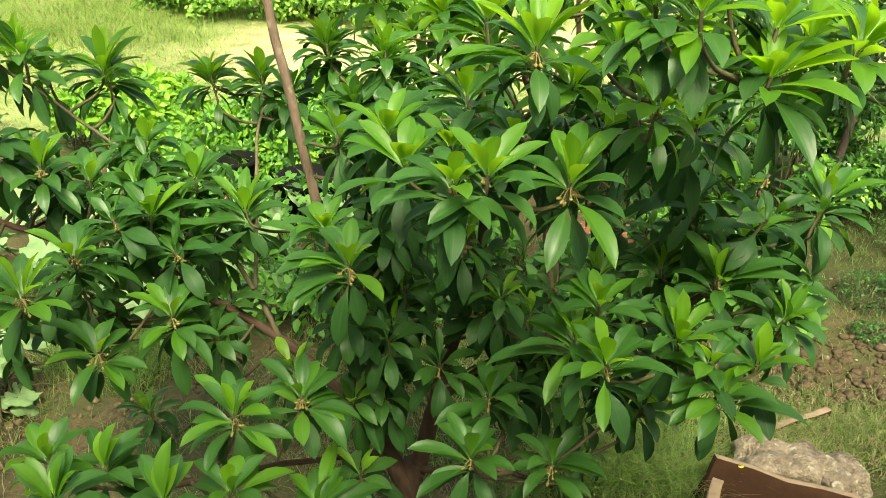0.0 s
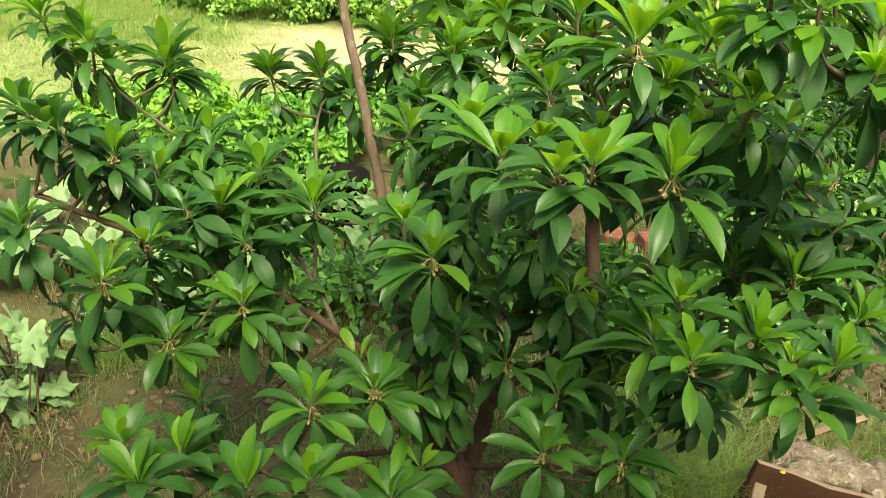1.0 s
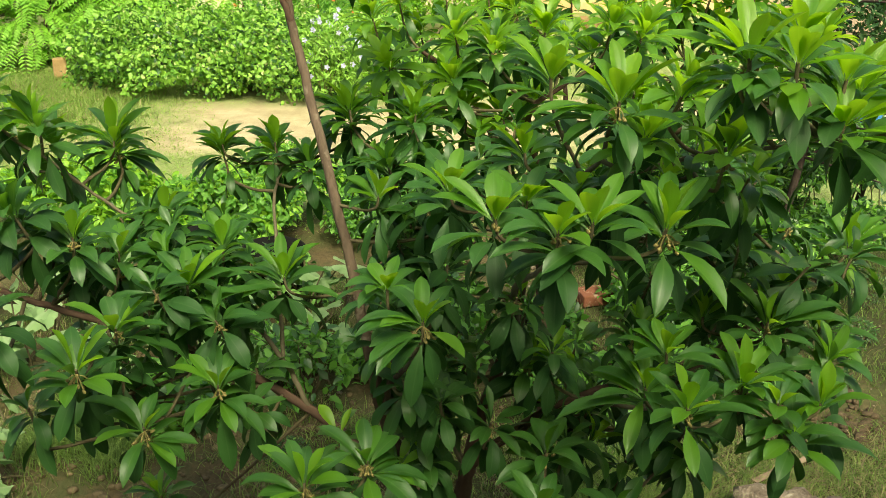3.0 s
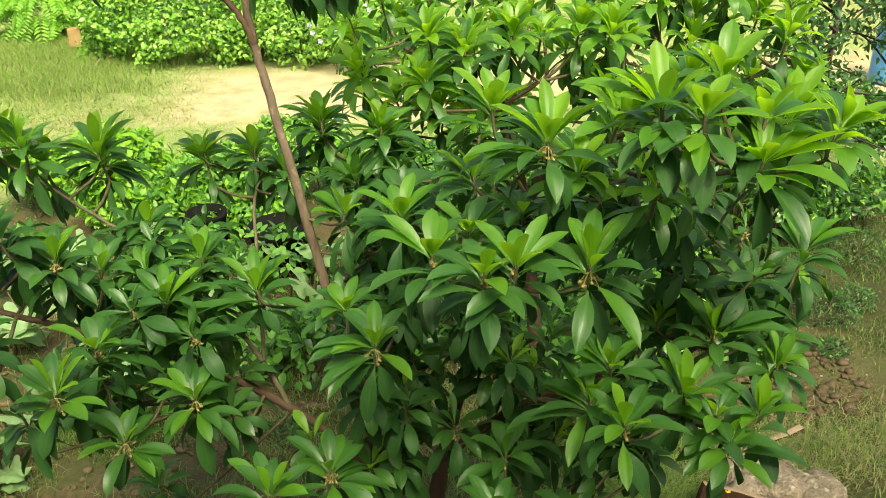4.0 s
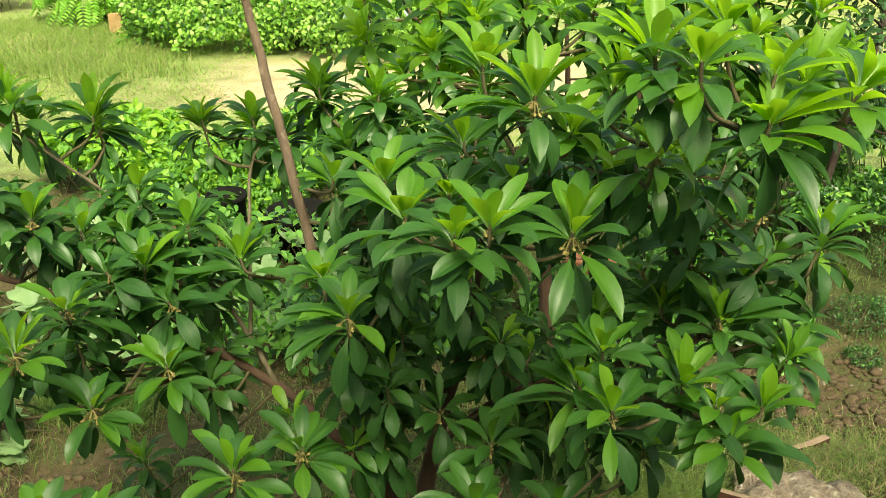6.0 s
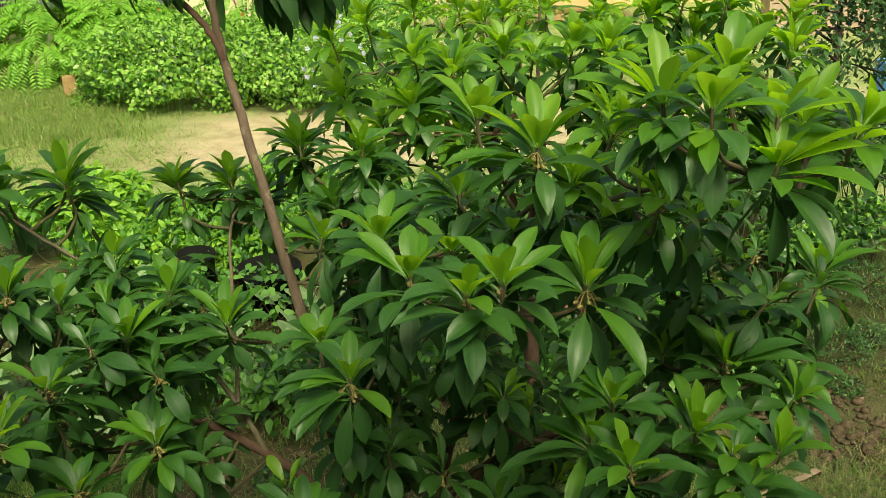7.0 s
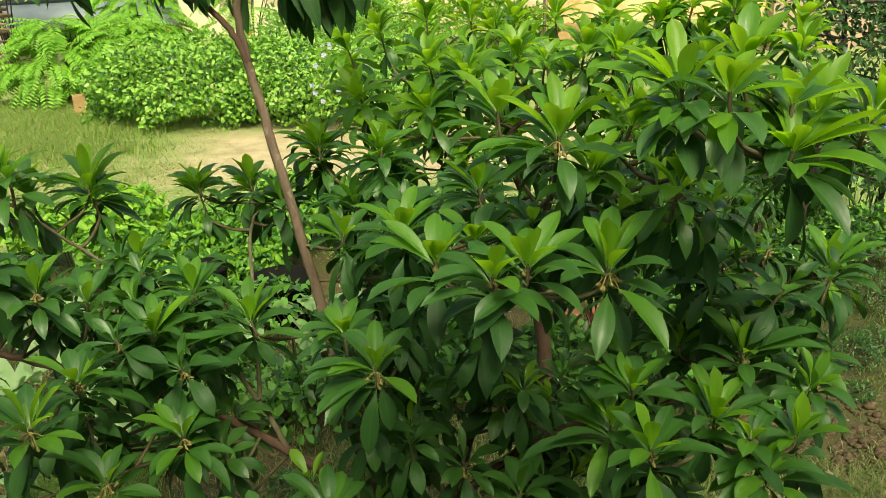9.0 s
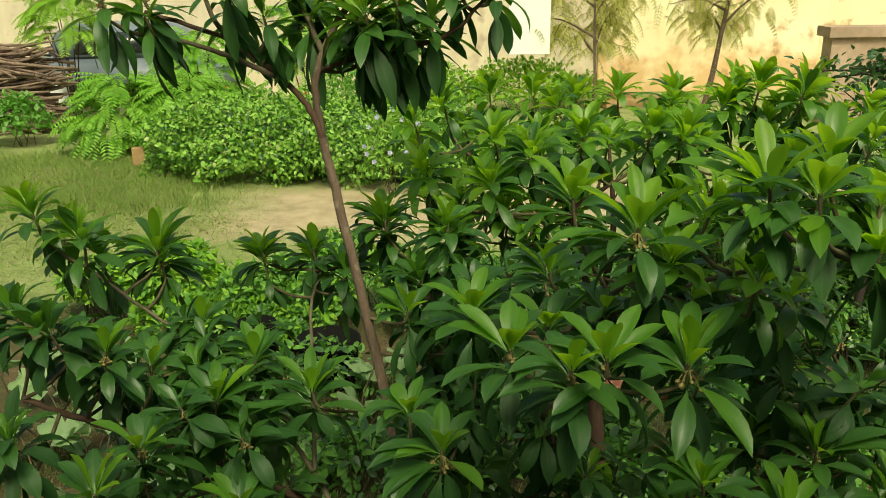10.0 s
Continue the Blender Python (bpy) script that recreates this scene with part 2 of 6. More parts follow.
lilac_petal = leaf_material("lilac_petal", (0.45, 0.42, 0.70), (0.62, 0.60, 0.85), (0.5, 0.5, 0.8), (0.6, 0.6, 0.9), gloss=0.6, glow=0.3, veins=False)
orange_petal = leaf_material("orange_petal", (0.75, 0.16, 0.04), (0.85, 0.26, 0.08), (0.5, 0.2, 0.1), (0.9, 0.3, 0.1), gloss=0.6, glow=0.3, veins=False)
yellow_petal = leaf_material("yellow_petal", (0.8, 0.55, 0.03), (0.9, 0.66, 0.05), (0.5, 0.2, 0.1), (0.9, 0.7, 0.1), gloss=0.6, glow=0.3, veins=False)
# brown slab sides, with part of their shade put into the dark colour
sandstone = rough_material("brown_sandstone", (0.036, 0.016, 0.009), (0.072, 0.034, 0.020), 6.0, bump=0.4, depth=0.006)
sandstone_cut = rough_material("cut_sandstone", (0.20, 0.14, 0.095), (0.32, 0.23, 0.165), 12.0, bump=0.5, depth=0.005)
limestone = rough_material("weathered_limestone", (0.12, 0.085, 0.062), (0.40, 0.325, 0.25), 11.0, bump=1.0, depth=0.02, spots=(0.50, 0.44, 0.36))
brick_clay = rough_material("brick_clay", (0.20, 0.075, 0.045), (0.30, 0.125, 0.075), 14.0, bump=0.5, depth=0.005, spots=(0.45, 0.34, 0.27))
clod_earth = rough_material("clod_earth", (0.10, 0.075, 0.042), (0.21, 0.155, 0.09), 40.0, bump=0.5, depth=0.003)
clod_damp = rough_material("clod_damp", (0.06, 0.042, 0.026), (0.13, 0.092, 0.056), 40.0, bump=0.5, depth=0.003)
tan_clay = rough_material("tan_clay", (0.30, 0.19, 0.085), (0.44, 0.30, 0.15), 10.0, bump=0.4, depth=0.004)
def stained_plaster():
    """Cream plaster with washed ochre and brown stains that climb unevenly from its foot."""
    m, t, bsdf, out = blank("cream_plaster")
    split = t.nodes.new("ShaderNodeSeparateXYZ")
    t.links.new(t.nodes.new("ShaderNodeTexCoord").outputs["Object"], split.inputs[0])
    broad, patch, fine = grain(t, 0.7, 4.0), grain(t, 2.4, 5.0), grain(t, 14.0, 5.0)
    colour = mixed(t, ramp(t, broad, 0.35, 0.65), (0.88, 0.74, 0.45), (0.95, 0.85, 0.60))
    colour = mixed(t, combine(t, ramp(t, patch, 0.56, 0.70), 0.55, "MULTIPLY"), colour, (0.70, 0.48, 0.24))
    height = combine(t, split.outputs["Z"], combine(t, combine(t, patch, -0.5, "ADD"), -2.6, "MULTIPLY"), "ADD")
    colour = mixed(t, combine(t, ramp(t, height, 1.0, 0.35), 0.75, "MULTIPLY"), colour, (0.66, 0.38, 0.16))
    colour = mixed(t, combine(t, ramp(t, combine(t, patch, combine(t, fine, 0.5, "MULTIPLY"), "ADD"), 0.86, 0.98), 0.7, "MULTIPLY"), colour, (0.40, 0.26, 0.14))
    t.links.new(colour, bsdf.inputs["Base Color"])
    bsdf.inputs["Roughness"].default_value = 0.9
    relief(t, bsdf, combine(t, patch, fine, "ADD"), 0.3, 0.012)
    return m


plaster = stained_plaster()
concrete = rough_material("stained_render", (0.54, 0.46, 0.33), (0.76, 0.67, 0.50), 1.1, bump=0.35, depth=0.01, stretch=(1, 1, 0.35), spots=(0.46, 0.35, 0.26))
pink_plaster = rough_material("pink_plaster", (0.34, 0.235, 0.165), (0.52, 0.385, 0.29), 2.2, bump=0.3, depth=0.01, spots=(0.35, 0.27, 0.20))
# paint of the unseen house, toned for the light it bounces back
house_paint = rough_material("house_paint", (0.40, 0.38, 0.33), (0.50, 0.47, 0.41), 1.5, bump=0.2, depth=0.005)
white_paint = rough_material("white_paint", (0.82, 0.82, 0.80), (0.88, 0.88, 0.87), 3.0, roughness=0.6, bump=0.1, depth=0.002)
wood_grey = rough_material("dead_wood", (0.12, 0.08, 0.058), (0.32, 0.235, 0.175), 5.0, bump=0.7, depth=0.01, stretch=(1, 1, 0.3))
hose_blue = rough_material("blue_rubber", (0.02, 0.10, 0.32), (0.04, 0.16, 0.42), 30.0, roughness=0.45, bump=0.1, depth=0.001)
car_paint = rough_material("grey_car_paint", (0.13, 0.165, 0.20), (0.17, 0.205, 0.24), 4.0, roughness=0.5, bump=0.02, depth=0.001)
car_glass = rough_material("dark_glass", (0.02, 0.025, 0.03), (0.03, 0.035, 0.04), 3.0, roughness=0.08, bump=0.0, depth=0.001)
# blacker than plain plastic: the pots' shaded inside is in the colour
black_plastic = rough_material("black_plastic", (0.003, 0.003, 0.003), (0.007, 0.007, 0.007), 9.0, roughness=0.95, bump=0.2, depth=0.004)
tyre_rubber = rough_material("tyre_rubber", (0.02, 0.02, 0.02), (0.04, 0.04, 0.04), 20.0, bump=0.2, depth=0.002)
blue_plastic = rough_material("blue_plastic", (0.05, 0.20, 0.50), (0.08, 0.28, 0.60), 4.0, roughness=0.4, bump=0.05, depth=0.001)

# ---------------------------------------------------------------- mesh tools
class Geo:
    """Gathers points and faces, with a material and flat coordinates, and turns them into one mesh."""

    def __init__(self):
        self.points, self.faces, self.slots, self.flat, self.count = [], [], [], [], 0

    def add(self, points, faces, slot=0, flat=None):
        points = np.asarray(points, float)
        faces = np.asarray(faces, int)
        self.points.append(points)
        self.faces.append(faces + self.count)
        self.slots.append(np.full(len(faces), slot))
        self.flat.append(np.zeros((len(points), 2)) if flat is None else np.asarray(flat, float))
        self.count += len(points)
        return self

    def mesh(self, name, materials, smooth=True):
        me = bpy.data.meshes.new(name)
        faces = [f for block in self.faces for f in block.tolist()]
        me.from_pydata(np.concatenate(self.points).tolist(), [], faces)
        for m in materials:
            me.materials.append(m)
        me.polygons.foreach_set("material_index", np.concatenate(self.slots).astype(np.int32))
        me.polygons.foreach_set("use_smooth", np.full(len(me.polygons), smooth))
        layer = me.uv_layers.new(name="UVMap")
        corner = np.zeros(len(me.loops), np.int32)
        me.loops.foreach_get("vertex_index", corner)
        layer.data.foreach_set("uv", np.concatenate(self.flat)[corner].astype(np.float32).ravel())
        me.update()
        return me


def part(name, geo, materials, parent=None, label="", smooth=True):
    ob = new(name, geo.mesh(name, materials, smooth))
    if parent:
        ob.parent = parent
    return tagged(ob, label)


def thing(name, label, category, place=(0, 0, 0), group="", kind=""):
    ob = new(name)
    ob.location = place
    ob.empty_display_size = 0.1
    return tagged(ob, label, category, group, kind)


def blade(length, width, bend, fold, rows=8, belly=0.5, stalk=0.08, wave=0.0, point=0.8):
    """One leaf along +X with its upper face to +Z: bent down by bend, folded up at the rib by fold (degrees)."""
    points, flat, x, z = [], [], 0.0, 0.0
    for k in range(rows):
        v = k / (rows - 1)
        turn = -radians(bend) * v ** 1.25
        if k:
            x += length / (rows - 1) * math.cos(turn)
            z += length / (rows - 1) * math.sin(turn)
        u = max(0.0, (v - stalk) / (1 - stalk))
        half = 0.5 * width * (math.sin(math.pi * u ** (math.log(0.5) / math.log(belly))) ** point) + 0.0012 * (1 - v)
        side = half * math.cos(radians(fold))
        for s in (-1.0, -0.55, 0.0, 0.55, 1.0):
            ripple = math.sin(v * 9.0) if s < 0 else -math.sin(v * 8.0 + 1)
            dz = half * math.sin(radians(fold)) * abs(s) * (1.5 - 0.65 * abs(s)) + wave * width * ripple * s * s
            points.append((x - math.sin(turn) * dz, s * side, z + math.cos(turn) * dz))
            flat.append((0.5 + 0.5 * s, v))
    faces = []
    for k in range(rows - 1):
        for c in range(4):
            a = k * 5 + c
            faces.append((a, a + 1, a + 6, a + 5))
    return np.array(points), np.array(faces), np.array(flat)


def small_leaf(aspect=0.5, fold=0.15, bend=0.12):
    """A leaf of unit length for masses: six points, four faces."""
    w = aspect / 2
    points = [(0, 0, 0), (0.35, -w, fold * w * 2), (0.38, 0, -0.0), (0.35, w, fold * w * 2), (0.75, -w * 0.7, fold * w - bend * 0.6), (0.75, 0, -bend * 0.6 - 0.02), (0.75, w * 0.7, fold * w - bend * 0.6), (1, 0, -bend * 1.6)]
    tri = [(0, 1, 2), (0, 2, 3), (1, 4, 5), (1, 5, 2), (2, 5, 6), (2, 6, 3), (4, 7, 5), (5, 7, 6)]
    return np.array(points), np.array(tri), np.array([(0.5 + p[1] / aspect, p[0]) for p in points])


def strew(geo, shape, places, ways, ups, sizes, slot=0):
    """Copies of a leaf shape at many places: along ways, facing ups."""
    points, faces, flat = shape
    n = len(places)
    if not n:
        return
    X = ways / np.linalg.norm(ways, axis=1)[:, None]
    Y = np.cross(ups, X)
    Y /= np.linalg.norm(Y, axis=1)[:, None] + 1e-9
    Z = np.cross(X, Y)
    R = np.stack((X, Y, Z), axis=2)
    all_points = np.einsum("nij,pj->npi", R * np.asarray(sizes)[:, None, None], points) + places[:, None, :]
    all_faces = faces[None] + (np.arange(n) * len(points))[:, None, None]
    geo.add(all_points.reshape(-1, 3), all_faces.reshape(-1, faces.shape[1]), slot, np.tile(flat, (n, 1)))


def glide(points, steps=5):
    """A smooth line through some points."""
    p = [np.array(q, float) for q in points]
    p = [2 * p[0] - p[1]] + p + [2 * p[-1] - p[-2]]
    line = []
    for i in range(1, len(p) - 2):
        for k in range(steps):
            t = k / steps
            line.append(0.5 * (2 * p[i] + (p[i + 1] - p[i - 1]) * t + (2 * p[i - 1] - 5 * p[i] + 4 * p[i + 1] - p[i + 2]) * t * t + (3 * p[i] - p[i - 1] - 3 * p[i + 1] + p[i + 2]) * t ** 3))
    return np.array(line + [p[-2]])


def tube(geo, line, thick, thin, sides=8, slot=0, knots=0.0, rng=None):
    """A tapering, slightly uneven round bar along a line, with closed ends."""
    line = np.asarray(line, float)
    n = len(line)
    along = np.gradient(line, axis=0)
    along /= np.linalg.norm(along, axis=1)[:, None] + 1e-9
    side = np.cross(along[0], (0.31, 0.27, 0.91) if abs(along[0][2]) < 0.8 else (1.0, 0.2, 0.1))
    side /= np.linalg.norm(side)
    points, flat = [], []
    for k in range(n):
        side = side - along[k] * np.dot(side, along[k])
        side /= np.linalg.norm(side)
        other = np.cross(along[k], side)
        r = thick + (thin - thick) * k / (n - 1)
        for s in range(sides):
            a = 2 * math.pi * s / sides
            rr = r * (1 + (knots * rng.uniform(-1, 1) if rng is not None else 0))
            points.append(line[k] + rr * (math.cos(a) * side + math.sin(a) * other))
            flat.append((s / sides, k / n))
    faces = [(k * sides + s, k * sides + (s + 1) % sides, (k + 1) * sides + (s + 1) % sides, (k + 1) * sides + s) for k in range(n - 1) for s in range(sides)]
    geo.add(points, faces, slot, flat)
    for k, order in ((0, range(sides - 1, -1, -1)), (n - 1, range(sides))):
        ring = [points[k * sides + s] for s in order]
        geo.add(ring, [(0, i, i + 1) for i in range(1, sides - 1)], slot)


def ball(geo, centre, radii, slot=0, rings=5, sides=7, turn=None):
    points, faces = [], []
    for i in range(rings + 1):
        for s in range(sides):
            a, b = math.pi * i / rings, 2 * math.pi * s / sides
            q = np.array((math.sin(a) * math.cos(b) * radii[0], math.sin(a) * math.sin(b) * radii[1], math.cos(a) * radii[2]))
            points.append(np.array(centre) + (turn @ q if turn is not None else q))
    for i in range(rings):
        for s in range(sides):
            faces.append((i * sides + s, (i + 1) * sides + s, (i + 1) * sides + (s + 1) % sides, i * sides + (s + 1) % sides))
    geo.add(points, faces, slot)


def block(size, rng, chip=0.006, cuts=3):
    """A cut or broken stone: a box with worn edges and an uneven face, from -size/2 to size/2."""
    bm = bmesh.new()
    bmesh.ops.create_cube(bm, size=1.0)
    bmesh.ops.scale(bm, vec=size, verts=bm.verts)
    bmesh.ops.bevel(bm, geom=list(bm.edges), offset=min(size) * 0.12, segments=2, profile=0.6, affect="EDGES")
    bmesh.ops.subdivide_edges(bm, edges=[e for e in bm.edges if e.calc_length() > max(size) / (cuts + 1)], cuts=cuts, use_grid_fill=True)
    seed = rng.uniform(-50, 50)
    for v in bm.verts:
        v.co += Vector(noise.noise_vector(v.co * 14 + Vector((seed, 0, 0)))) * chip + Vector(noise.noise_vector(v.co * 5 + Vector((seed, 9, 0)))) * chip * 1.6
    return bm


def stone(name, size, material, rng, place, turn=(0, 0, 0), parent=None, chip=0.006, label="", category="", group="", kind="", cuts=3, top=None):
    bm = block(size, rng, chip, cuts)
    me = bpy.data.meshes.new(name)
    bm.to_mesh(me)
    bm.free()
    me.materials.append(material)
    # faces that look up take the second material
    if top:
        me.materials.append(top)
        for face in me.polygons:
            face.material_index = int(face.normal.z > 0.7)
    me.polygons.foreach_set("use_smooth", np.full(len(me.polygons), True))
    ob = new(name, me)
    ob.matrix_world = pose(*place, *turn)
    if parent:
        ob.parent = parent
    return tagged(ob, label, category, group, kind)


# ---------------------------------------------------------------- ground
def axis(inner_from, inner_to, step, outer):
    line = list(np.arange(inner_from, inner_to, step))
    grow, at = step, inner_to
    while at < outer:
        line.append(at)
        grow *= 1.35
        at += grow
    grow, at = step, inner_from
    front = []
    while at > -outer:
        grow *= 1.35
        at -= grow
        front.append(at)
    return np.array(front[::-1] + line)


def lie(x, y):
    """The ground's height: small bumps near the trees, level far off."""
    near = max(0.0, min(1.0, (9.0 - y) / 4.0)) * max(0.0, 1.0 - abs(x) / 9.0)
    h = 0.035 * noise.noise(Vector((x * 1.3, y * 1.3, 0.4))) + 0.016 * noise.noise(Vector((x * 5.0, y * 5.0, 2.0))) + 0.008 * noise.noise(Vector((x * 14.0, y * 14.0, 5.0)))
    # dip added inside the slab box so that its floor falls darker
    pit = max(0.0, min(1.0, (0.24 - abs(x - 1.13)) / 0.06)) * max(0.0, min(1.0, (0.09 - abs(y - 2.03)) / 0.04))
    return h * near - 0.12 * pit


gx, gy = axis(-3.2, 3.2, 0.07, 900.0), axis(-1.0, 7.0, 0.07, 900.0)
ground_geo = Geo()
ground_geo.add([(x, y, lie(x, y)) for y in gy for x in gx], [(j * len(gx) + i, j * len(gx) + i + 1, (j + 1) * len(gx) + i + 1, (j + 1) * len(gx) + i) for j in range(len(gy) - 1) for i in range(len(gx) - 1)])
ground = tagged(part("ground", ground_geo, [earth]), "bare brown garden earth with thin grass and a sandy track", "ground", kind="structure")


# ---------------------------------------------------------------- an unseen house assumed behind the viewer, sized so its shade lies on the garden
def box(geo, low, high, slot=0):
    (a, b, c), (d, e, f) = low, high
    geo.add([(a, b, c), (d, b, c), (d, e, c), (a, e, c), (a, b, f), (d, b, f), (d, e, f), (a, e, f)], [(0, 3, 2, 1), (4, 5, 6, 7), (0, 1, 5, 4), (1, 2, 6, 5), (2, 3, 7, 6), (3, 0, 4, 7)], slot)


house_geo = Geo()
box(house_geo, (-14, -9, -0.1), (16, -1.6, 4.5))
# roof ledge added to set how far the shade reaches
box(house_geo, (-6, -1.597, 3.2), (7, -0.9, 3.36))
house = tagged(part("unseen_wall_south", house_geo, [house_paint], smooth=False), "unseen house wall and roof ledge added to shade the garden", "wall", kind="structure")
plinth_geo = Geo()
box(plinth_geo, (-6, -1.59, -0.1), (6, 0.55, 0.62))
tagged(part("veranda_floor", plinth_geo, [house_paint], smooth=False), "raised plain veranda floor along the house", "floor", kind="structure")

# ---------------------------------------------------------------- sapodilla trees
LEAF = 0.110
SHAPES = [blade(1.0, 0.31, b, f, belly=m, wave=w) for b, f, m, w in ((22, 24, 0.62, 0.02), (48, 20, 0.62, 0.03), (78, 16, 0.60, 0.03), (108, 13, 0.58, 0.04), (36, 28, 0.63, 0.05), (62, 10, 0.56, 0.06), (20, 14, 0.52, 0.04), (34, 9, 0.5, 0.06))]
SHAPES += [blade(1.0, w, b, f, belly=m, wave=r, point=p) for w, b, f, m, r, p in ((0.31, 16, 30, 0.64, 0.02, 0.66), (0.315, 42, 28, 0.60, 0.03, 0.75), (0.30, 58, 24, 0.55, 0.03, 0.9), (0.29, 84, 20, 0.54, 0.04, 0.95), (0.32, 34, 14, 0.53, 0.05, 0.85), (0.30, 26, 32, 0.58, 0.03, 0.8), (0.235, 24, 14, 0.5, 0.05, 0.9), (0.25, 42, 12, 0.52, 0.06, 0.9))]
BENDS = (22, 48, 78, 108, 36, 62, 20, 34, 16, 42, 58, 84, 34, 26, 24, 42)
SINGLE = {}
for shade, material in (("young", single_young), ("mid", single_mid), ("fresh", single_fresh)):
    for k, shape in enumerate(SHAPES):
        SINGLE[shade, k] = Geo().add(shape[0], shape[1], 0, shape[2]).mesh("leaf", [material])


def upright(way):
    """A turn that takes +Z to way."""
    return np.array(Vector(way).normalized().to_track_quat("Z", "Y").to_matrix())


def leaf_turn(azimuth, rise, roll=0.0):
    a, e = radians(azimuth), radians(rise)
    X = np.array((math.cos(a) * math.cos(e), math.sin(a) * math.cos(e), math.sin(e)))
    Y = np.array((-math.sin(a), math.cos(a), 0.0))
    Z = np.cross(X, Y)
    r = radians(roll)
    return np.stack((X, math.cos(r) * Y + math.sin(r) * Z, math.cos(r) * Z - math.sin(r) * Y), axis=1)


# leaves of a whorl from the heart outwards: count, rise, length, shapes, age, foot along the twig
WHORL = (
    (2, (70, 88), (0.5, 0.75), (0, 1, 4), 0, 0.016),
    (5, (58, 82), (0.78, 1.02), (0, 1, 4), 4, 0.012),
    (7, (48, 72), (0.98, 1.14), (1, 2, 2), 1, 0.006),
    (8, (26, 52), (1.0, 1.2), (2, 3, 3), 1, -0.008),
    (5, (-8, 24), (1.0, 1.2), (2, 3, 5), 2, -0.03),
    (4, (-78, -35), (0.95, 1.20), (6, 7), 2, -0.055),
)
FLUSH = (
    (7, (62, 86), (0.78, 1.0), (0, 1, 4), 0, 0.014),
    (8, (45, 70), (0.95, 1.12), (1, 2, 5), 4, 0.006),
    (6, (20, 48), (0.98, 1.15), (2, 3, 5), 1, -0.008),
    (4, (-20, 20), (0.95, 1.15), (2, 5, 7), 1, -0.03),
    (4, (-80, -40), (0.85, 1.08), (6, 7), 2, -0.055),
)
# young lime colour spreads outwards here, standing in for sunlight on the tops
BRIGHT = (
    (8, (60, 86), (0.75, 1.0), (0, 1, 4), 0, 0.014),
    (9, (42, 70), (0.95, 1.12), (1, 2, 5), 0, 0.006),
    (7, (18, 48), (0.98, 1.15), (2, 3, 5), 4, -0.008),
    (5, (-20, 20), (0.95, 1.15), (2, 5, 7), 1, -0.03),
    (4, (-80, -40), (0.85, 1.08), (6, 7), 2, -0.055),
)
DEEP = (
    (4, (62, 86), (0.62, 0.9), (0, 1, 4), 4, 0.014),
    (5, (54, 76), (0.9, 1.06), (0, 1, 2), 1, 0.010),
    (6, (40, 66), (1.0, 1.18), (1, 2, 2), 1, 0.004),
    (8, (22, 50), (1.02, 1.22), (2, 3, 3), 2, -0.008),
    (6, (-5, 26), (1.0, 1.18), (2, 3, 3), 2, -0.03),
    (3, (-78, -35), (0.95, 1.20), (6, 7), 2, -0.055),
)
# inner whorls: the darkest leaf colour adds to the crown's own shade
SHADED = (
    (3, (55, 80), (0.50, 0.75), (0, 1, 4), 1, 0.012),
    (6, (15, 50), (0.8, 1.0), (1, 2, 5), 1, 0.0),
    (7, (-20, 25), (0.9, 1.1), (2, 3, 5), 2, -0.02),
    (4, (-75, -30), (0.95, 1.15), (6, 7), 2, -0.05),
)
DROOPING = (
    (4, (50, 80), (0.50, 0.85), (0, 1, 4), 0, 0.012),
    (7, (10, 50), (0.8, 1.05), (2, 3, 5), 1, 0.0),
    (5, (-30, 10), (0.95, 1.15), (1, 2, 5, 7), 2, -0.02),
    (5, (-85, -45), (1.0, 1.35), (6, 7), 2, -0.04),
)


# long slim leaves of the high crown
HANGING = (
    (4, (50, 80), (0.50, 0.85), (8, 13), 0, 0.012),
    (7, (10, 50), (0.85, 1.1), (10, 14), 1, 0.0),
    (6, (-30, 10), (0.95, 1.2), (11, 14, 15), 1, -0.02),
    (6, (-85, -40), (1.0, 1.35), (14, 15), 2, -0.04),
)


def infill(n, low, high, taken, apart, rng, size=(0.75, 1.0)):
    """Whorl hearts inside a crown, none nearer to another than apart."""
    hearts, held = [], [np.array(t[:3]) for t in taken]
    for _ in range(n * 40):
        q = np.array([rng.uniform(low[i], high[i]) for i in range(3)])
        if all(np.linalg.norm(q - h) > apart for h in held):
            held.append(q)
            hearts.append((*q, rng.uniform(*size)))
        if len(hearts) == n:
            break
    return hearts


def bud_bunch(twig, turn, size, rng):
    """A bunch of stalked golden buds hanging under the heart of a whorl."""
    bunch = Geo()
    for k in range(round(rng.randint(7, 10) * min(1.3, size))):
        a, r = rng.uniform(0, 2 * math.pi), rng.uniform(0.004, 0.022) * size
        tip = np.array((r * math.cos(a), r * math.sin(a), -0.004 - rng.uniform(0.002, 0.026) * size))
        root = turn @ np.array((0, 0, -0.002))
        tube(bunch, glide([root, (root + tip) / 2 + np.array((0, 0, 0.004)), tip], 2), 0.0013, 0.001, 5)
        ball(bunch, tip, (0.0032, 0.0032, 0.0052 * rng.uniform(0.7, 1.2)), 0, 5, 6, upright(tip + np.array((0, 0, 0.015))))
    tagged(part("bud_sprig", bunch, [bud_skin], twig, "small brownish yellow hanging buds"), kind="stuff")


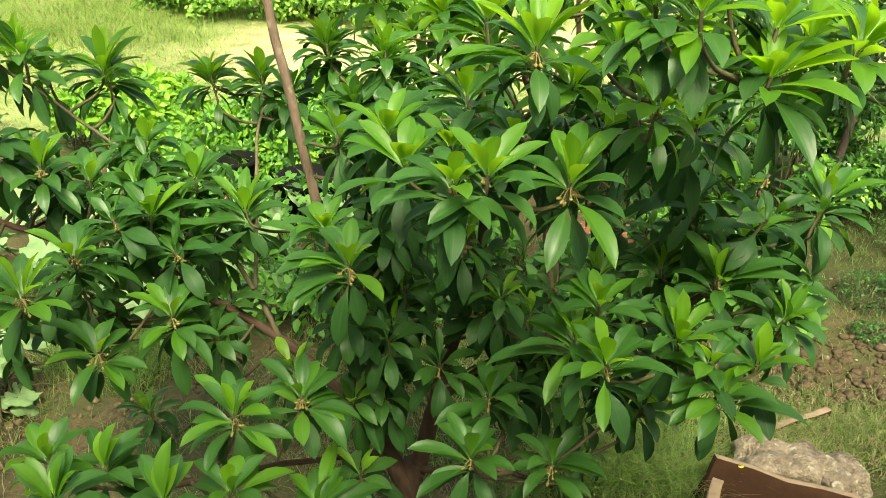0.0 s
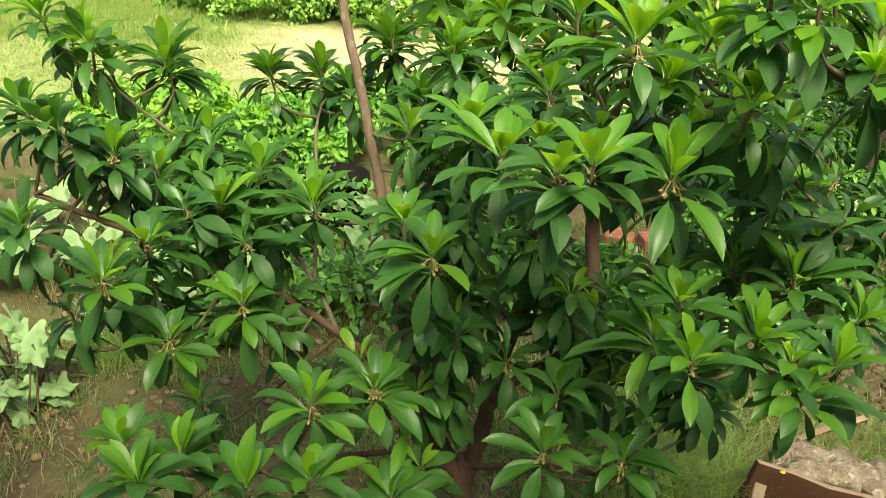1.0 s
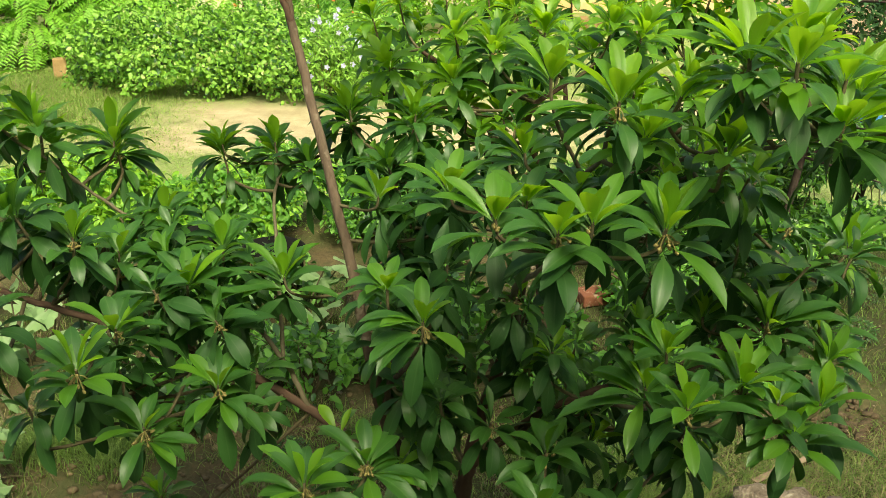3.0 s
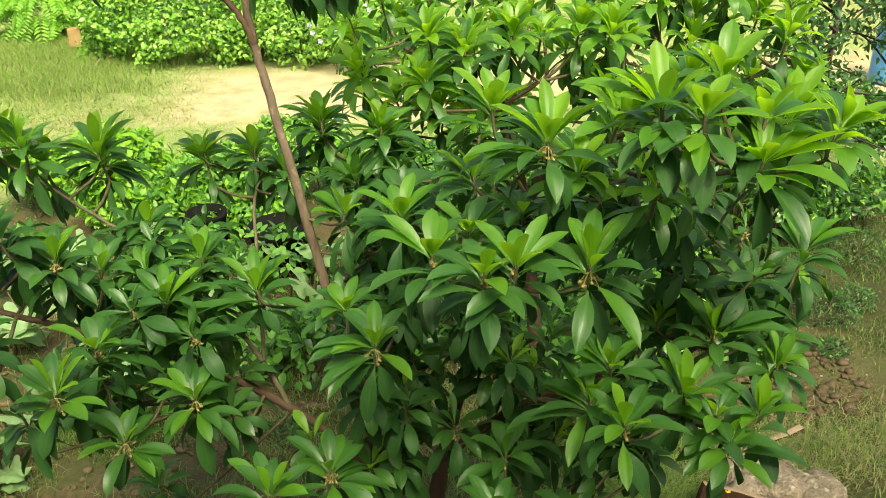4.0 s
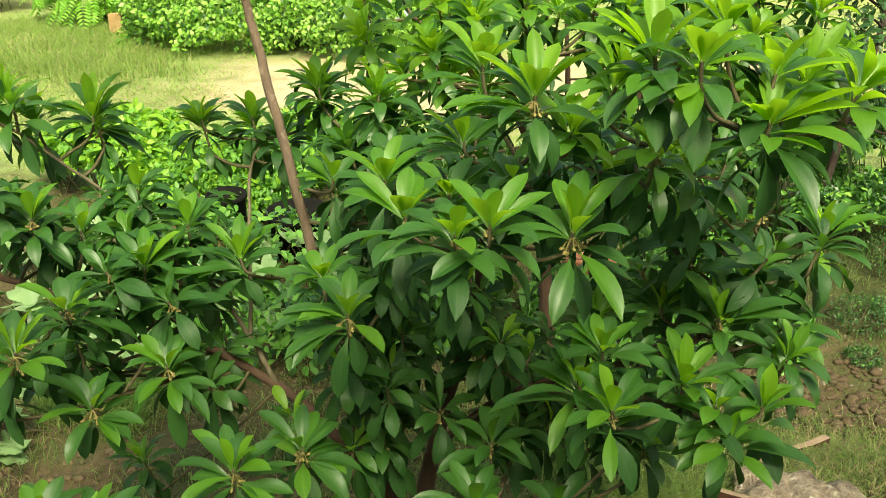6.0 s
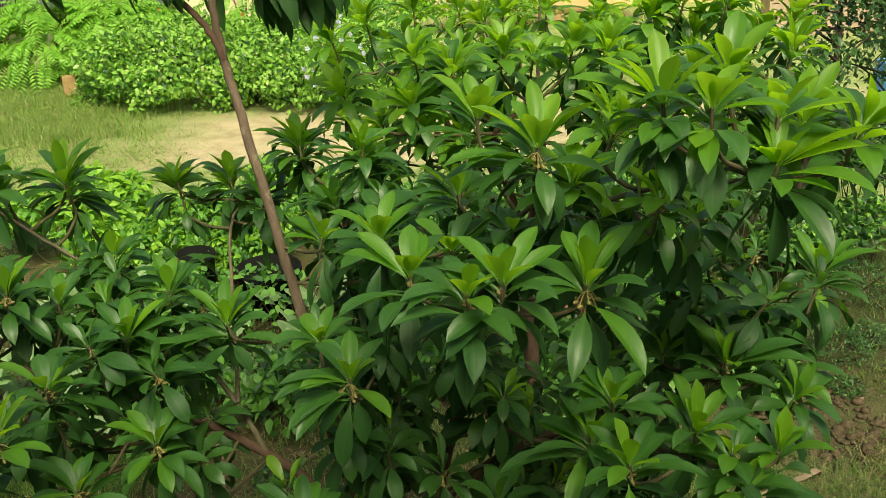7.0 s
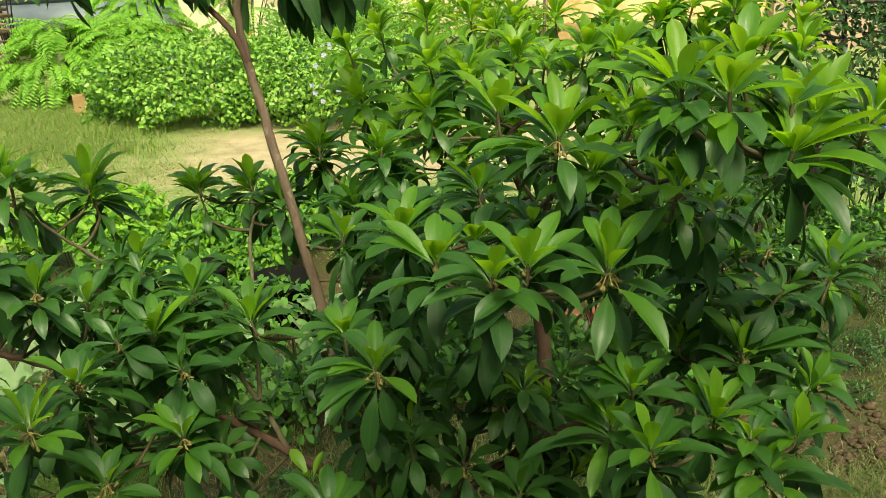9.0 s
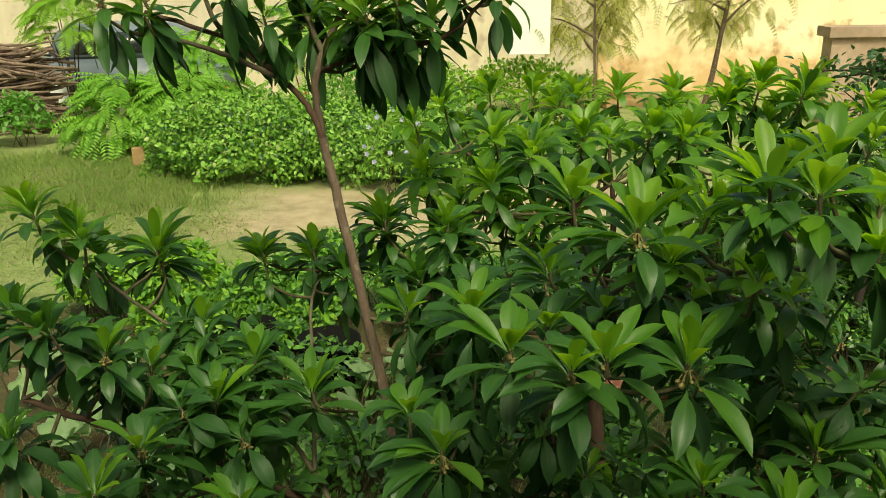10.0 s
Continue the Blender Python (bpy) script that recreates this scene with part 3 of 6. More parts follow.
def whorl(tree, heart, axis_way, size, foot, rng, plan=WHORL, singles=False, buds=False, twig=0.0031):
    """A twig with its whorl of leaves and, on some, a bunch of buds under the heart."""
    geo, turn, heart = Geo(), upright(axis_way), np.array(heart, float)
    if foot is not None:
        foot = np.array(foot) - heart
        middle = -turn[:, 2] * min(0.10, 0.3 * np.linalg.norm(foot))
        tube(geo, glide([turn[:, 2] * 0.01, middle * 0.5, middle, 0.5 * (middle + foot) + np.array((0, 0, -0.012)), foot], 4), twig, twig * 1.5, 6, 3)
    start, leaves = rng.uniform(0, 360), []
    for count, rises, lengths, shapes, age, along in plan:
        for k in range(max(2, round(count * rng.uniform(0.85, 1.1)))):
            start += 137.5 + rng.uniform(-14, 14)
            m = turn @ leaf_turn(start, rng.uniform(*rises), rng.uniform(-16, 16))
            length = LEAF * size * rng.uniform(*lengths)
            base = turn @ np.array((0.003 * math.cos(radians(start)), 0.003 * math.sin(radians(start)), along + rng.uniform(-0.012, 0.01)))
            which, width = rng.choice(shapes), rng.uniform(0.82, 1.12)
            older = 4 if age == 4 else min(2, age + (1 if rng.random() < 0.15 else 0))
            if singles and older != 2:
                leaves.append((m, length, base, which, width, older))
            else:
                points, faces, flat = SHAPES[which]
                geo.add((points * (1, width, 1)) @ m.T * length + base, faces, older, flat)
    ob = part("leafy_twig", geo, [leaf_young, leaf_mid, leaf_old_shaded, twig_bark, leaf_fresh], tree)
    ob.location = heart
    for m, length, base, which, width, older in leaves:
        leaf = new("leaf", SINGLE[{0: "young", 1: "mid", 4: "fresh"}[older], which])
        leaf.parent = ob
        leaf.matrix_basis = Matrix.Translation(base) @ Matrix(m.tolist()).to_4x4() @ Matrix.Diagonal((length, length * width, length, 1))
    if buds:
        bud_bunch(ob, turn, rng.uniform(0.6, 0.9), rng)
    return ob


def feet(lines, heart):
    """The place on the limbs from which a twig to heart springs."""
    best = None
    for line in lines:
        for q in line:
            drop = heart[2] - q[2]
            cost = np.linalg.norm(q - heart) + (0.35 if drop < 0.04 else 0.0) + abs(drop - 0.15) * 0.3
            if best is None or cost < best[0]:
                best = (cost, q)
    return best[1]


AGES = {"y": (0, (8, 13)), "n": (4, (13, 9, 9)), "m": (1, (9, 10, 11)), "o": (2, (10, 12))}
SPROUT = {"y": "young", "n": "fresh", "m": "mid"}


def grown(tree, heart, leaves, buds=0.0, single=1.24):
    """A whorl whose leaves are given one by one: azimuth, rise, length, age (y young, n new, m grown, o old); top and
    low ages also carry sun and shade.
    """
    geo, heart = Geo(), np.array(heart, float)
    foot = min((q for line in near_twigs for q in line), key=lambda q: np.linalg.norm(q - heart) + (0.1 if q[2] > heart[2] - 0.02 else 0.0) + (0.1 if q[1] < heart[1] - 0.02 else 0.0)) - heart
    middle = np.array((0, 0, -min(0.05, 0.25 * np.linalg.norm(foot)))) + foot * 0.12
    tube(geo, glide([(0, 0, 0.008), middle * 0.55, middle * 0.7 + foot * 0.25, middle * 0.3 + foot * 0.65, foot], 4), 0.0029, 0.0046, 6, 3)
    hidden = [(rng.uniform(30, 150), rng.uniform(10, 40), 0.104 * rng.uniform(0.85, 1.05), "m") for _ in range(3)]
    hidden += [(rng.uniform(-40, 220), rng.uniform(-25, 20), 0.100 * rng.uniform(0.85, 1.08), "m") for _ in range(5)]
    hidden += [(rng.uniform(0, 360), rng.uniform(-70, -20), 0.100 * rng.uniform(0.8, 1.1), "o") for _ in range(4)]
    singles = []
    for azimuth, rise, length, age in list(leaves) + hidden:
        slot, shapes = AGES[age]
        which = rng.choice(shapes)
        m = leaf_turn(azimuth, rise + BENDS[which] / 2.25, rng.uniform(-12, 12))
        drop = {"y": 0.006, "n": 0.002, "m": -0.006, "o": -0.016}[age] - (rng.uniform(0.008, 0.03) if rise < 12 else 0.0)
        base = np.array((0.003 * math.cos(radians(azimuth)), 0.003 * math.sin(radians(azimuth)), drop))
        long, width = length * 1.04, rng.uniform(0.92, 1.12) * min(1.35, max(0.82, 0.105 / length))
        if heart[1] < single and age != "o":
            singles.append((m, long, base, which, width, SPROUT[age]))
        else:
            points, faces, flat = SHAPES[which]
            geo.add((points * (1, width, 1)) @ m.T * long + base, faces, slot, flat)
    ob = part("leafy_twig", geo, [leaf_young, leaf_mid, leaf_old_shaded, twig_bark, leaf_fresh], tree)
    ob.location = heart
    for m, long, base, which, width, age in singles:
        leaf = new("leaf", SINGLE[age, which])
        leaf.parent = ob
        leaf.matrix_basis = Matrix.Translation(base) @ Matrix(m.tolist()).to_4x4() @ Matrix.Diagonal((long, long * width, long, 1))
    if buds:
        bud_bunch(ob, np.eye(3), buds, rng)
    return ob


def sapodilla(tree, limbs, groups, centre, rng, near=0.0, budding=0.3):
    """limbs: name, points, radii, material. groups: lists of whorl hearts (x, y, z, size)."""
    lines = []
    for name, points, thick, thin, material in limbs:
        line = glide(points, 6)
        line[1:-1] += np.array([[rng.uniform(-1, 1) * 0.002 for _ in range(3)] for _ in range(len(line) - 2)])
        geo = Geo()
        tube(geo, line, thick, thin, 10, 0, 0.07, rng)
        part(name, geo, [material], tree)
        lines.append(line)
    twigs = [line[2:] for line in lines[1:]]
    for hearts, plan in groups:
        for x, y, z, size in hearts:
            heart = np.array((x, y, z))
            out = heart - np.array(centre)
            out[2] = 0
            out = out / (np.linalg.norm(out) + 0.01)
            way = np.array((out[0] * 0.3, out[1] * 0.16, 1.0)) + np.array([rng.uniform(-0.16, 0.16) for _ in range(3)])
            whorl(tree, heart, way, size, feet(twigs, heart), rng, plan, singles=y < near, buds=rng.random() < budding)
    return twigs


rng = random.Random(7)
near_tree = thing("sapodilla_tree", "young sapodilla tree with glossy green leaf whorls on bare earth", "tree")
STEM_LIMBS = [
    ("trunk", [(-0.10, 1.64, -0.05), (-0.09, 1.65, 0.2), (-0.08, 1.66, 0.46), (-0.076, 1.66, 0.59)], 0.038, 0.029, bark),
    ("limb", [(-0.086, 1.655, 0.50), (-0.125, 1.645, 0.61), (-0.17, 1.65, 0.72), (-0.21, 1.68, 0.86), (-0.25, 1.717, 1.0), (-0.262, 1.725, 1.06)], 0.028, 0.0145, bark),
    ("limb", [(-0.243, 1.712, 0.97), (-0.255, 1.72, 1.02), (-0.30, 1.755, 1.28), (-0.353, 1.81, 1.52), (-0.40, 1.858, 1.73), (-0.433, 1.892, 1.87), (-0.432, 1.90, 1.99), (-0.36, 1.92, 2.12), (-0.2, 1.88, 2.18)], 0.0150, 0.0065, bark_pale),
    ("limb", [(-0.076, 1.66, 0.52), (-0.04, 1.675, 0.65), (-0.02, 1.70, 0.745), (0.02, 1.75, 0.89), (0.083, 1.74, 1.13), (0.10, 1.68, 1.38), (0.13, 1.52, 1.58)], 0.026, 0.008, bark),
    ("limb", [(-0.15, 1.64, 0.67), (-0.26, 1.70, 0.78), (-0.379, 1.75, 0.88), (-0.595, 1.74, 1.045), (-0.791, 1.72, 1.152), (-0.951, 1.70, 1.226), (-1.10, 1.68, 1.30)], 0.014, 0.0065, bark),
]
SIDE_LIMBS = [
    ("limb", [(-0.42, 1.75, 0.91), (-0.475, 1.78, 1.032), (-0.62, 1.90, 1.16), (-0.80, 2.02, 1.28), (-0.92, 2.05, 1.34), (-1.06, 2.0, 1.50)], 0.0072, 0.0036, branch_bark),
    ("limb", [(-0.48, 1.79, 1.04), (-0.50, 1.95, 1.2), (-0.52, 2.12, 1.34), (-0.5, 2.2, 1.41)], 0.0056, 0.0036, branch_bark),
    ("limb", [(-0.02, 1.70, 0.745), (-0.057, 1.75, 0.818), (-0.1, 1.84, 1.0), (-0.16, 1.92, 1.25), (-0.2, 1.97, 1.48)], 0.0095, 0.0045, branch_bark),
    ("limb", [(-0.015, 1.70, 0.76), (0.032, 1.68, 0.824), (0.16, 1.62, 0.98), (0.32, 1.55, 1.10), (0.50, 1.50, 1.19), (0.66, 1.58, 1.26)], 0.014, 0.007, bark),
    ("limb", [(0.22, 1.59, 1.03), (0.32, 1.45, 1.10), (0.43, 1.36, 1.16), (0.52, 1.27, 1.18)], 0.009, 0.006, branch_bark),
]
UPPER_LIMBS = [
    ("limb", [(0.11, 1.62, 1.48), (0.2, 1.56, 1.56), (0.38, 1.46, 1.665), (0.467, 1.35, 1.71), (0.478, 1.23, 1.765)], 0.0055, 0.0036, branch_bark),
    ("limb", [(0.12, 1.55, 1.56), (0.165, 1.42, 1.655), (0.16, 1.33, 1.765)], 0.0058, 0.0036, branch_bark),
    ("limb", [(0.08, 1.72, 1.2), (0.04, 1.5, 1.36), (0.02, 1.30, 1.48), (0.06, 1.18, 1.58)], 0.008, 0.0045, branch_bark),
    ("limb", [(-0.14, 1.64, 0.64), (-0.195, 1.6, 0.667), (-0.30, 1.45, 0.78), (-0.42, 1.28, 0.90), (-0.56, 1.16, 0.95)], 0.0095, 0.005, bark),
    ("limb", [(-0.22, 1.69, 0.93), (-0.22, 1.52, 1.12), (-0.19, 1.38, 1.25)], 0.009, 0.005, bark),
    ("limb", [(-0.06, 1.665, 0.56), (0.03, 1.52, 0.70), (0.10, 1.40, 0.83), (0.2, 1.32, 0.87)], 0.010, 0.005, bark),
]
LOWER_LIMBS = [
    ("limb", [(0.5, 1.52, 1.19), (0.66, 1.62, 1.24), (0.80, 1.66, 1.31)], 0.007, 0.005, branch_bark),
    ("limb", [(-0.427, 1.885, 1.845), (-0.452, 1.89, 1.905), (-0.50, 1.90, 1.96), (-0.62, 1.93, 2.05), (-0.80, 1.90, 2.12)], 0.0085, 0.0045, bark),
    ("limb", [(-0.425, 1.90, 1.99), (-0.3, 1.90, 2.03), (-0.15, 1.88, 2.06), (-0.06, 1.87, 2.14)], 0.006, 0.004, bark),
    ("limb", [(-0.52, 1.905, 1.975), (-0.64, 1.90, 2.03), (-0.76, 1.87, 2.07)], 0.007, 0.004, branch_bark),
    ("limb", [(-0.57, 1.915, 2.01), (-0.66, 1.95, 2.09), (-0.70, 1.97, 2.2)], 0.007, 0.004, branch_bark),
    ("limb", [(-0.42, 1.905, 2.03), (-0.46, 1.93, 2.12), (-0.50, 1.95, 2.2)], 0.007, 0.004, branch_bark),
]
NEAR_LIMBS = STEM_LIMBS + SIDE_LIMBS + UPPER_LIMBS + LOWER_LIMBS
LEFT_HIGH = [(-1.06, 2.0, 1.56, 1.05), (-1.17, 2.0, 1.63, 1.0), (-1.2, 2.2, 1.5, 1.0)]
LEFT_FILL = [(-0.42, 2.1, 1.43, 0.9), (-0.25, 2.0, 1.45, 0.9), (-0.13, 2.08, 1.52, 0.95), (-0.33, 2.2, 1.54, 0.95), (-0.21, 1.85, 1.5, 0.9), (-0.72, 1.75, 1.32, 0.9), (-1.0, 1.8, 1.36, 0.9)]
LEFT_MID = [(-0.986, 1.638, 1.466, 1.0), (-0.988, 1.42, 1.335, 1.0), (-1.088, 1.7, 1.484, 1.0)]
LEFT_HANG = [(-0.937, 2.19, 1.44, 0.95), (-0.67, 2.26, 1.41, 0.8), (-0.522, 2.24, 1.42, 0.8), (-0.309, 2.09, 1.55, 0.85), (-0.148, 1.96, 1.57, 0.85), (-1.07, 2.12, 1.48, 1.0)]
TOP = [(0.6, 1.35, 1.8, 0.95), (0.3, 1.4, 1.78, 0.95), (0.4, 1.35, 1.86, 0.85), (0.62, 1.22, 1.82, 0.85), (0.22, 1.33, 1.72, 0.85), (0.36, 1.3, 1.7, 0.85)]
RIGHT = [(0.34, 1.59, 1.19, 0.9), (0.7, 1.42, 1.21, 0.9)]
LOW = [(-0.839, 1.845, 0.566, 0.85), (-0.642, 1.004, 1.072, 0.95), (0.105, 1.614, 1.108, 0.95)]
SKIRT = [(-0.15, 1.56, 0.99, 1.0), (-0.2, 1.52, 0.89, 1.0), (-0.11, 1.6, 1.05, 1.0), (-0.13, 1.53, 0.9, 0.95), (-0.18, 1.44, 0.74, 0.95), (-0.09, 1.66, 1.12, 1.0), (0.45, 1.46, 0.95, 0.95), (0.41, 1.55, 1.03, 1.0), (0.17, 1.6, 0.98, 1.0), (0.21, 1.65, 1.07, 0.95), (0.25, 1.56, 0.92, 0.95), (0.2, 1.42, 1.62, 1.0), (0.3, 1.47, 1.6, 1.0), (0.14, 1.52, 1.55, 0.95), (0.38, 1.5, 1.64, 1.0), (0.26, 1.58, 1.5, 0.95), (0.46, 1.42, 1.62, 1.0), (0.05, 1.53, 1.32, 0.9), (0.13, 1.5, 1.2, 0.9), (-0.19, 1.42, 1.19, 0.9), (-0.33, 1.5, 1.0, 0.9)]
CROWN = [(-0.36, 1.98, 2.12, 1.0), (-0.45, 2.0, 2.15, 1.1), (-0.2, 1.95, 2.05, 0.9), (-0.314, 1.85, 2.10, 1.15), (-0.541, 1.90, 2.10, 1.0), (-0.80, 1.90, 2.156, 1.0), (-0.87, 1.85, 2.147, 1.0), (-0.50, 1.95, 2.24, 1.0), (-0.30, 2.05, 2.12, 1.0), (-0.60, 1.8, 2.2, 1.0), (-0.26, 1.93, 2.07, 1.05), (-0.18, 1.9, 2.1, 1.0), (-0.25, 1.85, 2.14, 1.0), (-0.34, 1.9, 2.1, 1.1), (-0.63, 1.96, 2.13, 1.0)]
CROWN += [(-0.785, 1.86, 2.11, 0.95), (-0.45, 1.93, 2.09, 1.05), (-0.33, 1.95, 2.04, 0.95), (-0.25, 1.96, 2.06, 1.0)]
CROWN_TIP = [(-0.04, 1.88, 2.17, 1.0), (-0.12, 1.9, 2.19, 0.95)]
KNOWN = LEFT_HIGH + LEFT_MID + TOP + RIGHT + LOW
INNER = infill(58, (-1.05, 1.55, 1.0), (-0.1, 2.1, 1.38), KNOWN, 0.10, rng, (0.9, 1.1)) + infill(44, (-0.15, 1.45, 0.9), (0.78, 1.95, 1.6), KNOWN, 0.12, rng, (0.9, 1.1)) + infill(8, (-0.45, 1.4, 0.6), (0.4, 1.65, 0.98), KNOWN, 0.11, rng, (0.7, 0.95))
INNER = [h for h in INNER if not (-0.2 < h[0] < 0.1 and h[1] < 1.78 and h[2] < 1.02) and not (-0.52 < h[0] < -0.25 and h[2] < 1.42) and not (0.12 < h[0] < 0.26 and 1.15 < h[2] < 1.5)]
near_twigs = sapodilla(near_tree, NEAR_LIMBS, [(INNER, SHADED), (SKIRT, DROOPING), (LEFT_HIGH, FLUSH), (LEFT_FILL, DEEP), (LEFT_HANG, FLUSH), (LEFT_MID, DEEP), (TOP, BRIGHT), (RIGHT, WHORL), (LOW, WHORL), (CROWN, HANGING), (CROWN_TIP, FLUSH)], (-0.05, 1.7, 1.0), rng, near=1.235, budding=0.3)
# the whorls of the near tree that stand in plain view, leaf by leaf
grown(near_tree, (-0.937, 2.167, 1.48), [(144, 46, 0.14, "m"), (-82, 84, 0.126, "y"), (99, 50, 0.132, "y"), (47, 50, 0.145, "n"), (46, 33, 0.145, "n"), (47, 17, 0.11, "m"), (179, 18, 0.141, "m"), (167, 22, 0.105, "n"), (42, 5, 0.116, "m"), (-4, -6, 0.145, "m"), (-139, 21, 0.12, "m"), (-125, 5, 0.132, "m"), (7, -34, 0.151, "o"), (172, -41, 0.09, "o"), (-68, 48, 0.075, "y"), (9, 62, 0.092, "y"), (-167, -44, 0.121, "o")])
grown(near_tree, (-0.67, 2.24, 1.452), [(-151, 60, 0.082, "y"), (-131, 32, 0.105, "n"), (1, 75, 0.072, "y"), (62, 35, 0.084, "m"), (66, 11, 0.105, "m"), (-23, 38, 0.075, "y"), (-6, 11, 0.105, "m"), (-129, -4, 0.105, "m"), (-174, -43, 0.096, "o"), (-174, -69, 0.09, "o"), (-36, -1, 0.098, "m"), (121, 32, 0.075, "n")])
grown(near_tree, (-0.522, 2.22, 1.46), [(161, 30, 0.113, "m"), (-155, 63, 0.085, "y"), (148, 12, 0.105, "n"), (-91, 86, 0.081, "y"), (60, 36, 0.082, "n"), (-48, 21, 0.105, "m"), (-126, 9, 0.105, "m"), (161, -46, 0.09, "o"), (-86, -82, 0.145, "o"), (19, -76, 0.137, "o"), (-117, 64, 0.075, "y"), (-35, 0, 0.105, "m")])
grown(near_tree, (-0.309, 2.062, 1.59), [(163, 21, 0.12, "n"), (-156, 55, 0.101, "y"), (110, 51, 0.095, "n"), (-10, 71, 0.076, "y"), (48, 28, 0.075, "n"), (-138, 8, 0.105, "m"), (-37, 3, 0.098, "m"), (-115, -3, 0.098, "n"), (-126, 67, 0.085, "y"), (-45, 19, 0.105, "m"), (53, -68, 0.09, "o")])
grown(near_tree, (-0.148, 1.934, 1.612), [(-159, 67, 0.094, "y"), (110, 49, 0.079, "y"), (-56, 73, 0.075, "y"), (65, 17, 0.105, "n"), (35, 19, 0.112, "n"), (-156, 16, 0.116, "m"), (137, 12, 0.105, "n"), (-113, 10, 0.105, "m"), (-21, -5, 0.112, "m"), (-81, -7, 0.098, "m"), (168, -13, 0.137, "o"), (48, -42, 0.09, "o"), (-100, -39, 0.109, "m")])
grown(near_tree, (-0.77, 1.957, 1.359), [(-65, 80, 0.077, "y"), (144, 22, 0.075, "m"), (60, 24, 0.086, "m"), (53, 24, 0.105, "m"), (-15, 58, 0.07, "y"), (-119, 27, 0.105, "m"), (-12, 10, 0.105, "m"), (-106, 12, 0.098, "m"), (-41, -1, 0.098, "m"), (120, 12, 0.105, "m")])
grown(near_tree, (-0.613, 1.838, 1.315), [(155, 11, 0.105, "n"), (-77, 83, 0.076, "y"), (73, 35, 0.1, "m"), (119, 43, 0.105, "n"), (-36, 25, 0.105, "m"), (-115, 26, 0.105, "m"), (133, 17, 0.105, "n"), (-32, 3, 0.098, "m"), (141, -42, 0.09, "o"), (83, -55, 0.09, "o"), (90, 41, 0.096, "n")])
grown(near_tree, (-0.885, 1.647, 1.419), [(130, 26, 0.105, "n"), (105, 45, 0.104, "m"), (75, 32, 0.106, "n"), (-51, 76, 0.075, "y"), (69, 4, 0.105, "m"), (-29, -25, 0.111, "m"), (-71, -19, 0.098, "m"), (150, 7, 0.105, "m"), (-48, 8, 0.098, "m"), (24, 60, 0.071, "y"), (-101, 10, 0.098, "m")], buds=0.6)
grown(near_tree, (-0.82, 1.723, 1.353), [(-36, 59, 0.075, "y"), (117, 44, 0.079, "m"), (-24, 16, 0.105, "m"), (81, 12, 0.105, "n"), (134, 21, 0.105, "n"), (-2, 13, 0.105, "m"), (-59, 1, 0.098, "m"), (-92, 17, 0.098, "m"), (100, 42, 0.08, "n")])
grown(near_tree, (-0.656, 1.639, 1.309), [(141, 36, 0.116, "m"), (98, 40, 0.102, "n"), (14, 42, 0.11, "y"), (167, 24, 0.111, "m"), (-53, 62, 0.075, "y"), (-135, 36, 0.105, "m"), (-35, 23, 0.105, "m"), (-112, 16, 0.098, "m"), (-104, -16, 0.098, "m"), (-33, -19, 0.105, "m"), (-175, -29, 0.09, "o"), (-25, 3, 0.098, "m"), (27, 65, 0.076, "y"), (-91, 56, 0.07, "y")])
grown(near_tree, (-0.454, 1.689, 1.3), [(146, 36, 0.12, "n"), (101, 41, 0.118, "n"), (-87, 78, 0.075, "y"), (21, 66, 0.096, "y"), (56, 23, 0.133, "n"), (62, 11, 0.105, "m"), (136, 9, 0.105, "m"), (169, 13, 0.12, "m"), (-12, 21, 0.108, "m"), (-160, 1, 0.168, "m"), (-12, -1, 0.139, "m"), (98, -71, 0.09, "o"), (-170, -35, 0.116, "o"), (13, -47, 0.142, "o"), (-3, 51, 0.078, "y"), (-152, 70, 0.07, "y")])
grown(near_tree, (-0.768, 1.479, 1.291), [(165, 30, 0.111, "n"), (89, 34, 0.097, "m"), (24, 43, 0.076, "y"), (-78, 51, 0.075, "y"), (-29, 30, 0.098, "n"), (156, 4, 0.105, "m"), (2, 12, 0.105, "m"), (11, -19, 0.155, "m"), (-96, 30, 0.105, "m"), (71, 8, 0.075, "m"), (137, -72, 0.09, "o"), (10, -66, 0.094, "o")], buds=0.6)
grown(near_tree, (-0.783, 1.294, 1.308), [(-178, 75, 0.089, "y"), (112, 38, 0.105, "m"), (31, 48, 0.09, "y"), (19, 65, 0.099, "y"), (53, 3, 0.105, "m"), (-8, 2, 0.098, "n"), (-39, 8, 0.098, "n"), (-85, 11, 0.098, "n"), (-97, 39, 0.105, "m"), (100, 34, 0.079, "n"), (-21, 35, 0.075, "y")], buds=1.1)
grown(near_tree, (-0.573, 1.461, 1.162), [(162, 22, 0.108, "n"), (105, 35, 0.109, "m"), (70, 23, 0.117, "m"), (-31, 58, 0.075, "y"), (138, 30, 0.097, "n"), (-133, 38, 0.105, "m"), (-106, 3, 0.098, "n"), (-64, -9, 0.098, "n"), (-35, -13, 0.141, "m"), (58, 9, 0.105, "n"), (-70, -74, 0.14, "o"), (-12, 5, 0.105, "m"), (-42, 5, 0.098, "m"), (-105, 61, 0.07, "y")], buds=0.7)
